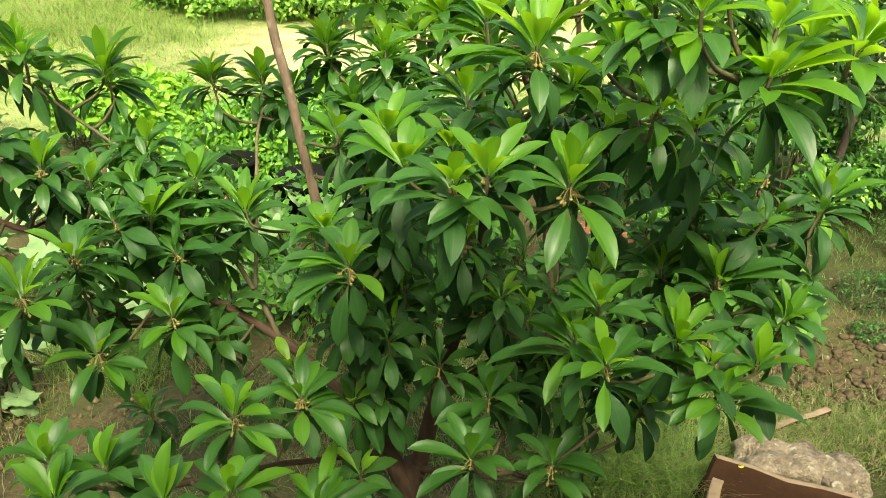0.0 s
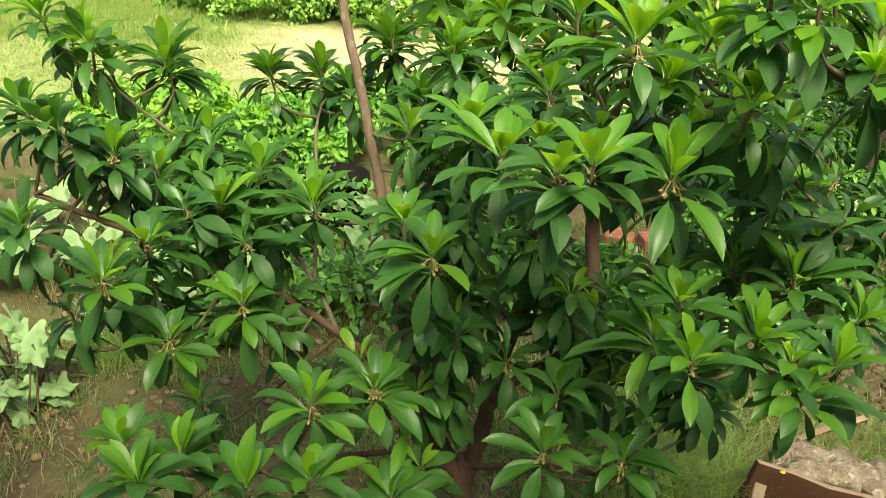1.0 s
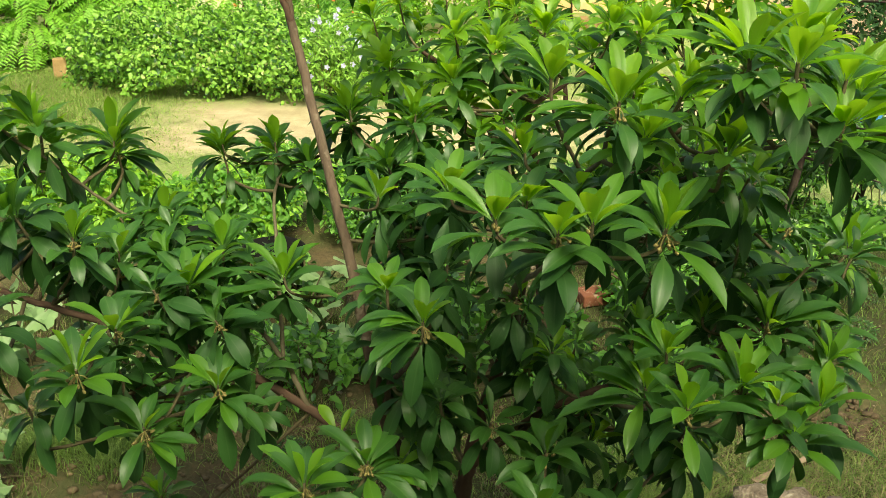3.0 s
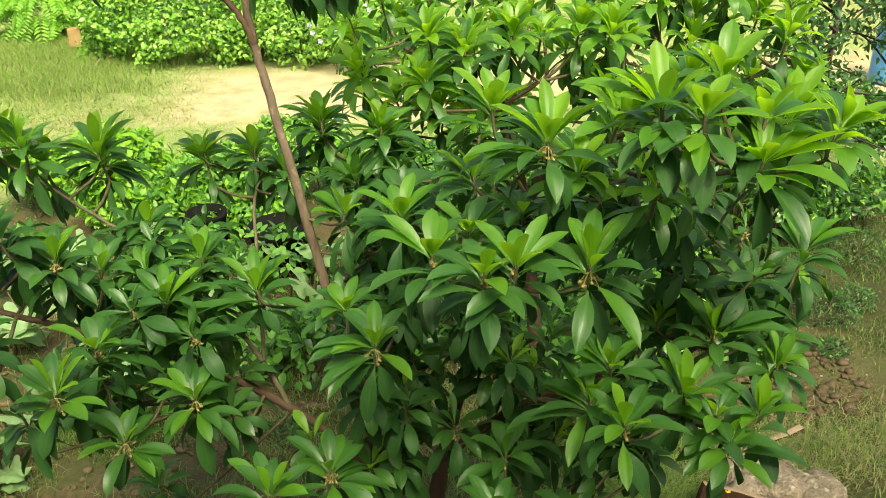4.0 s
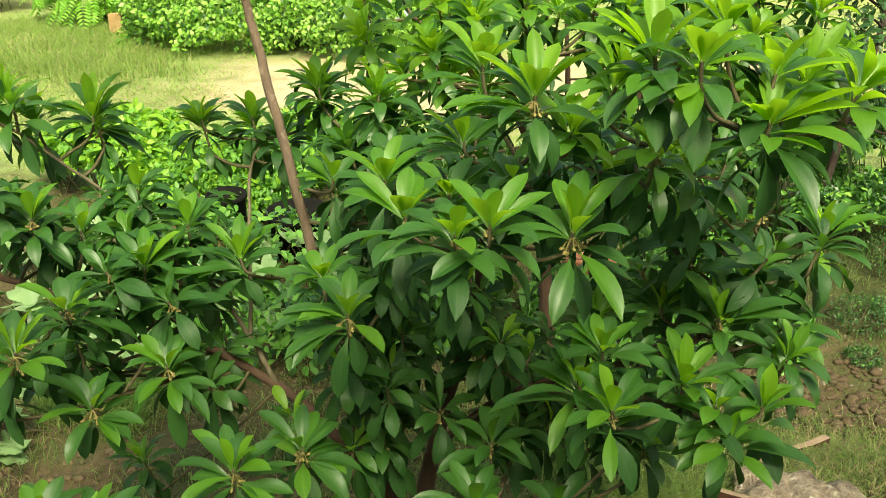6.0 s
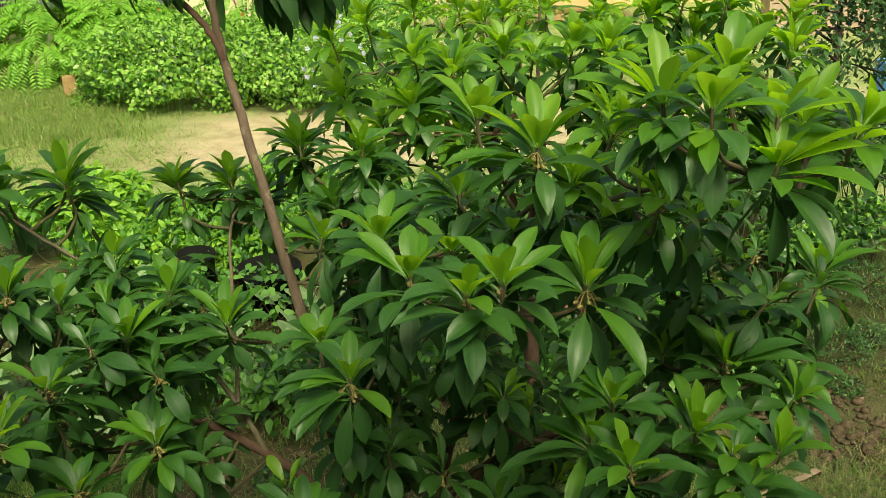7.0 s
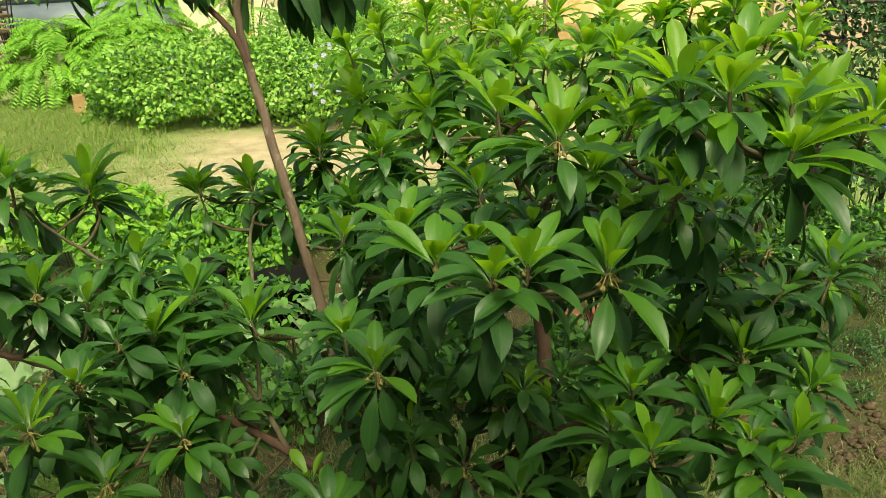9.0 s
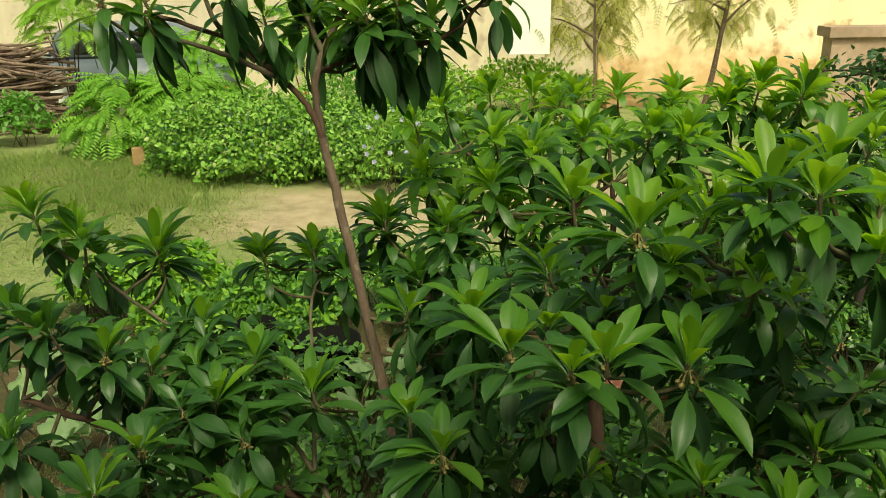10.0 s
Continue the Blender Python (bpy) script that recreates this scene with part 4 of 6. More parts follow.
grown(near_tree, (-0.708, 1.38, 1.12), [(178, 42, 0.145, "m"), (98, 26, 0.075, "n"), (149, 12, 0.105, "m"), (-126, 19, 0.112, "n"), (65, 12, 0.09, "m"), (-12, 5, 0.105, "m"), (-42, -7, 0.098, "n"), (-22, -8, 0.099, "m"), (159, -43, 0.09, "o"), (-97, -12, 0.117, "m"), (140, -70, 0.09, "o"), (-32, 52, 0.075, "y")], buds=1.1)
grown(near_tree, (-0.238, 1.73, 1.476), [(-139, 70, 0.084, "y"), (111, 45, 0.104, "m"), (52, 30, 0.094, "m"), (139, 18, 0.105, "n"), (-131, 25, 0.105, "n"), (-40, 36, 0.07, "y"), (-40, 5, 0.105, "m"), (-133, 13, 0.098, "m"), (133, -45, 0.09, "o"), (42, -45, 0.09, "o"), (-58, 62, 0.07, "y")])
grown(near_tree, (-0.223, 1.42, 1.399), [(123, 29, 0.075, "n"), (74, 35, 0.083, "n"), (47, 19, 0.101, "m"), (135, -6, 0.105, "m"), (-127, 15, 0.105, "m"), (-90, 49, 0.075, "y"), (-116, 26, 0.098, "n"), (35, 4, 0.105, "m"), (-70, 54, 0.07, "y"), (-36, 14, 0.105, "m"), (-144, 31, 0.105, "m")])
grown(near_tree, (-0.16, 1.282, 1.401), [(122, 22, 0.105, "n"), (90, 37, 0.096, "n"), (56, 26, 0.114, "m"), (140, 7, 0.105, "n"), (-158, 22, 0.125, "m"), (-141, 19, 0.098, "n"), (-33, 48, 0.075, "y"), (71, 2, 0.105, "m"), (-128, -4, 0.137, "m"), (-138, 8, 0.136, "m"), (-44, -7, 0.098, "n"), (-47, -74, 0.092, "o"), (-118, -73, 0.122, "o"), (-152, 13, 0.139, "m"), (-110, 63, 0.07, "y"), (-58, 59, 0.075, "y"), (158, -36, 0.09, "o")], buds=1.0)
grown(near_tree, (-0.05, 1.205, 1.629), [(145, 31, 0.111, "n"), (157, 16, 0.112, "n"), (92, 44, 0.092, "n"), (-105, 52, 0.075, "y"), (-33, 54, 0.07, "y"), (66, 39, 0.078, "n"), (58, 9, 0.105, "m"), (-153, 3, 0.119, "m"), (72, 41, 0.081, "n"), (171, -66, 0.09, "o"), (-82, 52, 0.07, "y"), (-119, 3, 0.098, "m")], buds=0.6)
grown(near_tree, (0.029, 1.09, 1.651), [(-158, 7, 0.11, "m"), (-156, 20, 0.105, "m"), (112, 34, 0.075, "m"), (-77, 65, 0.07, "y"), (-59, 44, 0.075, "y"), (-121, 44, 0.075, "y"), (-78, 16, 0.098, "n"), (173, -32, 0.092, "o"), (-54, 3, 0.098, "m"), (171, -66, 0.09, "o"), (69, 26, 0.075, "n"), (104, -65, 0.09, "o")], buds=1.0)
grown(near_tree, (0.079, 1.087, 1.667), [(125, 27, 0.105, "n"), (49, 35, 0.106, "n"), (26, 22, 0.105, "n"), (86, 32, 0.075, "n"), (-125, 57, 0.075, "y"), (-58, 43, 0.075, "y"), (-66, 73, 0.07, "y"), (-53, 19, 0.105, "m"), (-14, -57, 0.117, "o"), (104, -4, 0.105, "m"), (64, 26, 0.075, "m"), (25, -69, 0.09, "o")], buds=0.6)
grown(near_tree, (0.203, 1.118, 1.644), [(79, 44, 0.108, "n"), (40, 34, 0.124, "n"), (-114, 83, 0.083, "y"), (102, 7, 0.105, "n"), (-81, 45, 0.075, "y"), (-49, 27, 0.105, "m"), (-147, 13, 0.098, "m"), (-66, -17, 0.145, "n"), (-105, -29, 0.118, "m"), (-8, 70, 0.09, "y"), (173, -50, 0.099, "o"), (178, 76, 0.07, "y"), (105, 39, 0.097, "n")], buds=1.15)
grown(near_tree, (-0.102, 1.467, 1.583), [(152, 26, 0.11, "n"), (113, 43, 0.077, "n"), (70, 43, 0.105, "n"), (-144, 54, 0.07, "y"), (38, 29, 0.109, "n"), (-64, 55, 0.075, "y"), (-148, 23, 0.105, "m"), (-46, 26, 0.105, "m"), (-93, 61, 0.07, "y"), (-131, 10, 0.098, "m")])
grown(near_tree, (0.047, 1.512, 1.644), [(-169, 44, 0.096, "y"), (-173, 67, 0.07, "y"), (-95, 71, 0.075, "y"), (69, 30, 0.075, "n"), (58, 12, 0.105, "n"), (144, 14, 0.105, "m"), (-153, 22, 0.105, "m"), (-136, 20, 0.098, "m"), (-51, 30, 0.098, "m"), (-143, 3, 0.098, "m"), (33, 16, 0.105, "m"), (-120, 60, 0.07, "y")])
grown(near_tree, (0.02, 1.315, 1.621), [(135, 29, 0.087, "n"), (-86, 41, 0.075, "y"), (60, 40, 0.091, "m"), (47, 18, 0.105, "n"), (-113, 44, 0.07, "y"), (-60, 39, 0.07, "y"), (-116, 26, 0.105, "m"), (-55, 24, 0.105, "m")])
grown(near_tree, (0.133, 1.4, 1.612), [(103, 8, 0.075, "m"), (85, 17, 0.075, "m"), (57, 5, 0.105, "m"), (70, -7, 0.105, "m"), (-122, 22, 0.105, "m"), (-97, 44, 0.075, "y"), (-113, 21, 0.098, "m")])
# top whorls: leaves coloured younger to paint the sun on them
grown(near_tree, (0.153, 1.269, 1.805), [(116, 45, 0.093, "n"), (89, 53, 0.112, "y"), (56, 48, 0.094, "y"), (-25, 44, 0.116, "y"), (-169, 38, 0.12, "y"), (118, 9, 0.105, "n"), (-168, 8, 0.145, "n"), (-136, 8, 0.098, "m"), (180, 0, 0.149, "m"), (-87, -24, 0.098, "m"), (-40, 7, 0.114, "m"), (-123, 58, 0.075, "y"), (-81, 54, 0.07, "y"), (-164, 6, 0.125, "m"), (44, -29, 0.09, "o"), (165, -49, 0.102, "o"), (-23, 53, 0.084, "y")], buds=1.1)
grown(near_tree, (0.078, 1.463, 1.802), [(136, 35, 0.116, "y"), (101, 53, 0.085, "y"), (-78, 64, 0.075, "y"), (51, 48, 0.085, "y"), (-24, 40, 0.084, "y"), (129, 18, 0.105, "n"), (124, 7, 0.105, "n"), (-66, 46, 0.07, "y"), (-109, 52, 0.07, "y")])
grown(near_tree, (0.299, 1.138, 1.899), [(90, 56, 0.106, "y"), (-177, 50, 0.085, "y"), (-168, 22, 0.075, "y"), (-88, 68, 0.077, "y"), (-41, 51, 0.097, "y"), (-177, 38, 0.107, "y"), (145, 12, 0.136, "n"), (-117, 4, 0.098, "n"), (-104, -7, 0.098, "m"), (-143, -27, 0.098, "m"), (-91, 2, 0.098, "m"), (103, 31, 0.075, "y")])
grown(near_tree, (0.35, 1.094, 1.903), [(-125, 50, 0.075, "y"), (-53, 47, 0.07, "y"), (-121, -2, 0.075, "y"), (-55, 15, 0.105, "n"), (-119, -37, 0.098, "m"), (-110, -16, 0.098, "n"), (-81, -8, 0.098, "m"), (-100, 47, 0.07, "y"), (44, 41, 0.075, "y"), (99, 25, 0.075, "y")])
grown(near_tree, (0.428, 1.248, 1.914), [(64, 59, 0.102, "n"), (19, 43, 0.102, "y"), (-145, 61, 0.07, "y"), (-92, 41, 0.07, "y"), (179, 45, 0.073, "y"), (-85, 42, 0.07, "y"), (-133, 14, 0.105, "n"), (-85, 10, 0.105, "n")])
grown(near_tree, (0.498, 1.22, 1.852), [(-144, 62, 0.07, "y"), (-48, 58, 0.082, "y"), (-46, 22, 0.103, "y"), (-177, 57, 0.07, "y"), (49, 15, 0.105, "n"), (-122, 43, 0.075, "y"), (99, 12, 0.105, "n")])
grown(near_tree, (0.49, 1.186, 1.789), [(111, 37, 0.083, "n"), (73, 51, 0.09, "y"), (-42, 62, 0.07, "y"), (13, 27, 0.092, "y"), (-42, 25, 0.12, "y"), (-150, 35, 0.075, "y"), (88, 49, 0.082, "y"), (-106, 9, 0.098, "n"), (-61, 8, 0.098, "n"), (-55, 6, 0.145, "n"), (155, -63, 0.128, "o"), (-26, -76, 0.13, "o"), (-76, -24, 0.142, "m"), (-41, 35, 0.132, "y"), (-97, 47, 0.075, "y"), (-136, 39, 0.07, "y")])
grown(near_tree, (0.648, 1.803, 1.339), [(117, 27, 0.106, "m"), (158, 67, 0.073, "y"), (73, 44, 0.087, "m"), (18, 29, 0.106, "n"), (-35, 23, 0.117, "y"), (-40, 10, 0.122, "m"), (-65, 8, 0.098, "n"), (-151, -1, 0.105, "m"), (-163, 37, 0.07, "y"), (-113, 59, 0.075, "y"), (44, 39, 0.085, "n")], buds=0.6)
grown(near_tree, (0.833, 1.65, 1.378), [(-111, 74, 0.075, "y"), (3, 23, 0.141, "n"), (40, 42, 0.123, "m"), (98, 36, 0.117, "n"), (-143, 19, 0.105, "m"), (-55, 18, 0.105, "m"), (-61, 5, 0.122, "m"), (-99, -32, 0.081, "y"), (24, 34, 0.124, "n"), (-1, 86, 0.09, "y"), (150, 71, 0.073, "y")])
grown(near_tree, (0.638, 1.546, 1.334), [(111, 27, 0.116, "n"), (76, 40, 0.085, "n"), (-5, 75, 0.081, "y"), (15, 27, 0.11, "n"), (-141, 55, 0.075, "y"), (-60, 37, 0.105, "n"), (-79, 36, 0.075, "y"), (135, 7, 0.112, "m"), (-50, 11, 0.105, "m"), (-28, 1, 0.157, "m"), (-90, 66, 0.07, "y"), (-161, 18, 0.105, "m")])
grown(near_tree, (0.55, 1.41, 1.316), [(83, 38, 0.119, "n"), (118, 28, 0.128, "n"), (33, 30, 0.113, "n"), (136, 6, 0.111, "m"), (23, 12, 0.105, "n"), (-20, 14, 0.161, "m"), (113, 23, 0.093, "n"), (-94, 29, 0.075, "y"), (-19, 61, 0.07, "y"), (-169, 8, 0.099, "m"), (-106, 6, 0.098, "m"), (-11, 27, 0.146, "m"), (-53, 86, 0.076, "y"), (143, 67, 0.071, "y"), (105, -12, 0.105, "m")], buds=0.5)
grown(near_tree, (0.476, 1.558, 1.25), [(100, 34, 0.117, "m"), (-176, 84, 0.075, "y"), (71, 39, 0.118, "n"), (45, 34, 0.122, "n"), (-25, 45, 0.07, "y"), (109, -2, 0.105, "m"), (-158, 17, 0.105, "m"), (-58, 25, 0.105, "m"), (-165, 66, 0.07, "y"), (-145, 2, 0.098, "m")])
grown(near_tree, (0.718, 1.499, 1.253), [(-45, 13, 0.116, "m"), (-66, -3, 0.107, "n"), (-106, 3, 0.098, "m"), (-113, -21, 0.098, "n"), (-142, 12, 0.105, "m"), (-88, 42, 0.105, "m"), (55, 12, 0.075, "m"), (79, 6, 0.075, "n"), (-152, 47, 0.07, "y")])
grown(near_tree, (0.302, 1.298, 1.317), [(98, 32, 0.08, "n"), (37, 24, 0.09, "n"), (-87, 40, 0.075, "y"), (10, 7, 0.11, "m"), (124, 18, 0.081, "n"), (-48, 17, 0.105, "m"), (-123, 69, 0.07, "y"), (-138, 23, 0.105, "m"), (-56, 68, 0.07, "y")])
grown(near_tree, (0.259, 1.266, 1.261), [(142, 9, 0.111, "n"), (109, 27, 0.117, "m"), (84, 33, 0.116, "n"), (-90, 64, 0.075, "y"), (-171, 11, 0.113, "m"), (-169, 62, 0.07, "y"), (46, 2, 0.105, "n"), (124, -9, 0.105, "m"), (180, -6, 0.166, "m"), (-119, -18, 0.133, "n"), (-40, 71, 0.07, "y"), (-91, 16, 0.098, "m")])
grown(near_tree, (0.298, 1.155, 1.289), [(-153, 50, 0.098, "n"), (13, 4, 0.105, "m"), (-31, 19, 0.128, "m"), (-122, 21, 0.098, "n"), (-99, -19, 0.101, "n"), (57, 21, 0.075, "m"), (127, 68, 0.082, "y"), (-60, 40, 0.075, "y"), (-110, 74, 0.075, "y"), (-147, 17, 0.105, "m"), (8, -52, 0.09, "o")], buds=0.7)
grown(near_tree, (0.454, 1.282, 1.252), [(93, 31, 0.125, "n"), (83, 78, 0.1, "y"), (42, 29, 0.114, "n"), (104, 18, 0.105, "n"), (-104, 67, 0.075, "y"), (-82, 53, 0.07, "y"), (-40, 30, 0.081, "y"), (-92, 23, 0.098, "n"), (14, 18, 0.123, "m"), (-138, 26, 0.105, "m"), (143, 72, 0.07, "y"), (-147, -77, 0.09, "o"), (45, -2, 0.105, "m")])
grown(near_tree, (0.499, 1.222, 1.248), [(-83, 52, 0.07, "y"), (-119, 21, 0.098, "n"), (-96, 19, 0.098, "m"), (-155, 57, 0.07, "y"), (108, -52, 0.09, "o")])
grown(near_tree, (0.59, 1.236, 1.235), [(82, 87, 0.091, "y"), (109, 18, 0.088, "n"), (35, 24, 0.075, "n"), (-51, 35, 0.105, "n"), (-134, 20, 0.098, "n"), (153, 83, 0.07, "y"), (-50, 65, 0.07, "y"), (-147, 34, 0.105, "m")])
grown(near_tree, (0.524, 1.196, 1.203), [(40, -1, 0.105, "n"), (-42, 23, 0.105, "m"), (-65, 2, 0.107, "n"), (-139, 6, 0.098, "n"), (-24, 9, 0.151, "m"), (-122, -2, 0.098, "m"), (88, 2, 0.075, "n"), (-155, -5, 0.112, "m"), (-151, 27, 0.105, "m"), (-68, 80, 0.07, "y")])
# low whorls: leaves coloured a step older to paint the shade below
grown(near_tree, (-0.378, 1.201, 1.114), [(142, 26, 0.115, "n"), (98, 27, 0.097, "m"), (168, 9, 0.131, "m"), (39, 55, 0.073, "y"), (-24, 55, 0.098, "n"), (-128, 11, 0.118, "n"), (-111, -4, 0.111, "m"), (-34, -4, 0.105, "n"), (-31, 28, 0.098, "n"), (-61, -68, 0.091, "o"), (-12, 2, 0.109, "m"), (162, 78, 0.07, "y"), (-169, -62, 0.09, "o")], buds=1.1)
grown(near_tree, (-0.265, 1.282, 1.098), [(98, 28, 0.096, "n"), (76, 24, 0.087, "n"), (141, 0, 0.105, "n"), (70, -6, 0.105, "n"), (-25, 8, 0.099, "n"), (-83, -1, 0.098, "n"), (51, -11, 0.105, "m"), (-15, 6, 0.135, "m"), (143, 24, 0.125, "m"), (-46, -9, 0.145, "m"), (-107, 54, 0.098, "n"), (107, -7, 0.105, "n"), (95, -12, 0.105, "n")], buds=0.9)
grown(near_tree, (-0.724, 1.142, 1.046), [(136, 26, 0.083, "n"), (105, 26, 0.084, "n"), (89, 20, 0.09, "m"), (-126, 47, 0.105, "m"), (-113, 33, 0.098, "n"), (-29, 38, 0.105, "n"), (-39, 80, 0.07, "y"), (-42, 53, 0.098, "n"), (-27, 8, 0.098, "m")])
grown(near_tree, (-0.612, 1.125, 1.038), [(118, 27, 0.107, "m"), (50, 70, 0.099, "n"), (79, 15, 0.089, "n"), (156, 5, 0.105, "n"), (-129, 34, 0.098, "n"), (63, -28, 0.105, "m"), (99, 69, 0.071, "y"), (-29, 18, 0.098, "m"), (27, 62, 0.07, "y"), (-94, 23, 0.098, "m")])
grown(near_tree, (-0.462, 1.023, 1.065), [(63, 73, 0.121, "n"), (76, 14, 0.091, "n"), (123, 23, 0.094, "n"), (-113, 47, 0.105, "m"), (-28, 31, 0.105, "m"), (111, 67, 0.074, "y"), (51, 60, 0.07, "y")])
grown(near_tree, (-0.362, 1.078, 1.043), [(143, 15, 0.087, "n"), (88, 17, 0.075, "n"), (61, 8, 0.076, "n"), (38, -2, 0.126, "n"), (148, -10, 0.105, "m"), (-49, 58, 0.098, "n"), (-71, 86, 0.07, "y"), (-94, 33, 0.098, "n"), (-28, 16, 0.098, "m")])
grown(near_tree, (-0.224, 1.161, 0.927), [(132, 15, 0.091, "n"), (65, 13, 0.079, "n"), (27, 9, 0.145, "m"), (83, 21, 0.139, "n"), (148, -7, 0.105, "m"), (106, -16, 0.105, "n"), (-35, 74, 0.098, "n"), (-17, 19, 0.103, "m")])
grown(near_tree, (0.072, 1.226, 1.007), [(-170, 20, 0.126, "m"), (98, 23, 0.079, "m"), (45, 13, 0.076, "m"), (-141, 6, 0.131, "m"), (-58, 49, 0.098, "n"), (125, 14, 0.088, "m"), (-61, 21, 0.098, "m"), (-87, 72, 0.098, "n"), (98, -24, 0.105, "n"), (-40, 21, 0.105, "m")], buds=1.1)
grown(near_tree, (0.236, 1.258, 0.966), [(134, 4, 0.106, "m"), (52, 20, 0.105, "m"), (-137, 37, 0.098, "m"), (-26, 18, 0.127, "m"), (-133, 2, 0.098, "m"), (-60, 7, 0.098, "m"), (106, 19, 0.078, "m"), (-80, 76, 0.098, "n"), (19, 6, 0.105, "m"), (87, -18, 0.105, "n"), (2, -77, 0.09, "o")], buds=1.1)
grown(near_tree, (0.109, 1.389, 1.029), [(99, 27, 0.097, "m"), (82, 8, 0.105, "n"), (56, 23, 0.111, "m"), (142, -8, 0.105, "m"), (-145, 6, 0.133, "m"), (-48, 23, 0.105, "m"), (-112, 17, 0.098, "m"), (129, 2, 0.105, "m"), (-42, 7, 0.104, "m"), (-74, 73, 0.098, "n")], buds=1.2)

far_tree = thing("sapodilla_tree", "second sapodilla tree with crowded green leaf whorls behind the first", "tree")
FAR_LIMBS = [
    ("trunk", [(0.42, 2.75, -0.05), (0.40, 2.74, 0.4), (0.36, 2.72, 0.8), (0.33, 2.7, 1.0)], 0.030, 0.024, bark),
    ("limb", [(0.34, 2.71, 0.95), (0.2, 2.75, 1.25), (0.05, 2.8, 1.5), (-0.1, 2.8, 1.62)], 0.017, 0.006, bark),
    ("limb", [(0.34, 2.7, 0.96), (0.42, 2.8, 1.3), (0.42, 2.95, 1.6)], 0.016, 0.006, bark),
    ("limb", [(0.34, 2.7, 0.96), (0.55, 2.62, 1.3), (0.75, 2.6, 1.62)], 0.016, 0.006, bark),
    ("limb", [(0.34, 2.7, 0.9), (0.3, 2.5, 1.2), (0.2, 2.35, 1.5), (0.3, 2.3, 1.62)], 0.014, 0.006, bark),
    ("limb", [(0.55, 2.62, 1.3), (0.8, 2.4, 1.5), (1.05, 2.35, 1.65)], 0.010, 0.006, bark),
]
FAR_BACK = [(0.95, 2.17, 1.75, 1.0), (0.89, 2.49, 1.83, 1.1), (0.74, 2.66, 1.79, 1.0), (0.47, 3.09, 1.75, 1.0), (0.31, 3.04, 1.74, 1.05), (0.16, 3.05, 1.75, 1.0), (-0.16, 2.95, 1.74, 0.95), (0.0, 2.96, 1.77, 1.0), (1.12, 2.55, 1.76, 1.0), (0.83, 2.95, 1.78, 1.0), (0.6, 2.9, 1.7, 1.0), (0.94, 2.6, 1.80, 1.05), (0.80, 2.6, 1.83, 1.0), (0.70, 2.62, 1.77, 1.0), (1.04, 2.6, 1.71, 1.0), (0.54, 2.6, 1.80, 1.0)]
FAR_FRONT = [(0.41, 2.31, 1.75, 1.0), (0.49, 2.27, 1.75, 0.95), (-0.01, 2.43, 1.715, 1.1), (0.09, 2.36, 1.69, 1.0), (0.22, 2.28, 1.75, 1.0), (-0.25, 2.62, 1.735, 1.0), (-0.02, 2.34, 1.6, 1.0), (0.25, 2.5, 1.5, 1.0), (0.55, 2.4, 1.5, 1.0), (0.8, 2.3, 1.5, 1.0), (0.1, 2.6, 1.35, 1.0), (0.45, 2.45, 1.25, 1.0), (0.72, 2.5, 1.2, 1.0)]
FAR_FRONT += [(-0.11, 2.5, 1.5, 0.95), (0.02, 2.4, 1.5, 0.95), (0.13, 2.35, 1.49, 0.95), (-0.22, 2.6, 1.51, 0.95), (-0.04, 2.7, 1.5, 0.95), (0.23, 2.5, 1.46, 0.95)]
FAR_OUTER = infill(26, (-0.25, 2.2, 1.55), (1.1, 3.1, 1.78), FAR_BACK + FAR_FRONT, 0.15, rng, (0.85, 1.0))
FAR_INNER = infill(34, (-0.2, 2.25, 0.95), (1.05, 3.0, 1.55), FAR_BACK + FAR_FRONT, 0.16, rng)
sapodilla(far_tree, FAR_LIMBS, [(FAR_INNER, SHADED), (FAR_OUTER, BRIGHT), (FAR_BACK, BRIGHT), (FAR_FRONT, BRIGHT)], (0.34, 2.7, 1.0), rng, budding=0.15)


# ---------------------------------------------------------------- leafy masses
def directions(n, rs, low=-0.15):
    v = rs.normal(size=(n * 4 + 24, 3))
    v /= np.linalg.norm(v, axis=1)[:, None]
    v = v[v[:, 2] > low][:n]
    return v


def clump(geo, centre, radii, n, size, shape, rs, slots, low=-0.15, depth=0.35, lumps=0.18, flop=0.5, upward=0.6):
    """Leaves through the outer shell of a lumpy mass."""
    v = directions(n, rs, low)
    n = len(v)
    bump = np.array([noise.noise(Vector(d * 2.6) + Vector(centre)) + 0.5 * noise.noise(Vector(d * 6.0) + Vector(centre)) for d in v])
    r = (1 + lumps * bump) * (1 - depth * rs.random(n) ** 1.8)
    places = np.array(centre) + v * np.array(radii) * r[:, None]
    keep = places[:, 2] > 0.01
    places, v = places[keep], v[keep]
    n = len(v)
    ups = v * (1 - upward) + np.array((0, 0, upward)) + rs.normal(size=(n, 3)) * 0.35
    ways = rs.normal(size=(n, 3)) + v * 0.7 - np.array((0, 0, flop)) * rs.random((n, 1))
    sizes = size * rs.uniform(0.65, 1.25, n)
    pick = rs.random(n)
    edge = 0.0
    for slot, share in enumerate(slots):
        mask = (pick >= edge) & (pick < edge + share)
        edge += share
        strew(geo, shape, places[mask], ways[mask], ups[mask], sizes[mask], slot)


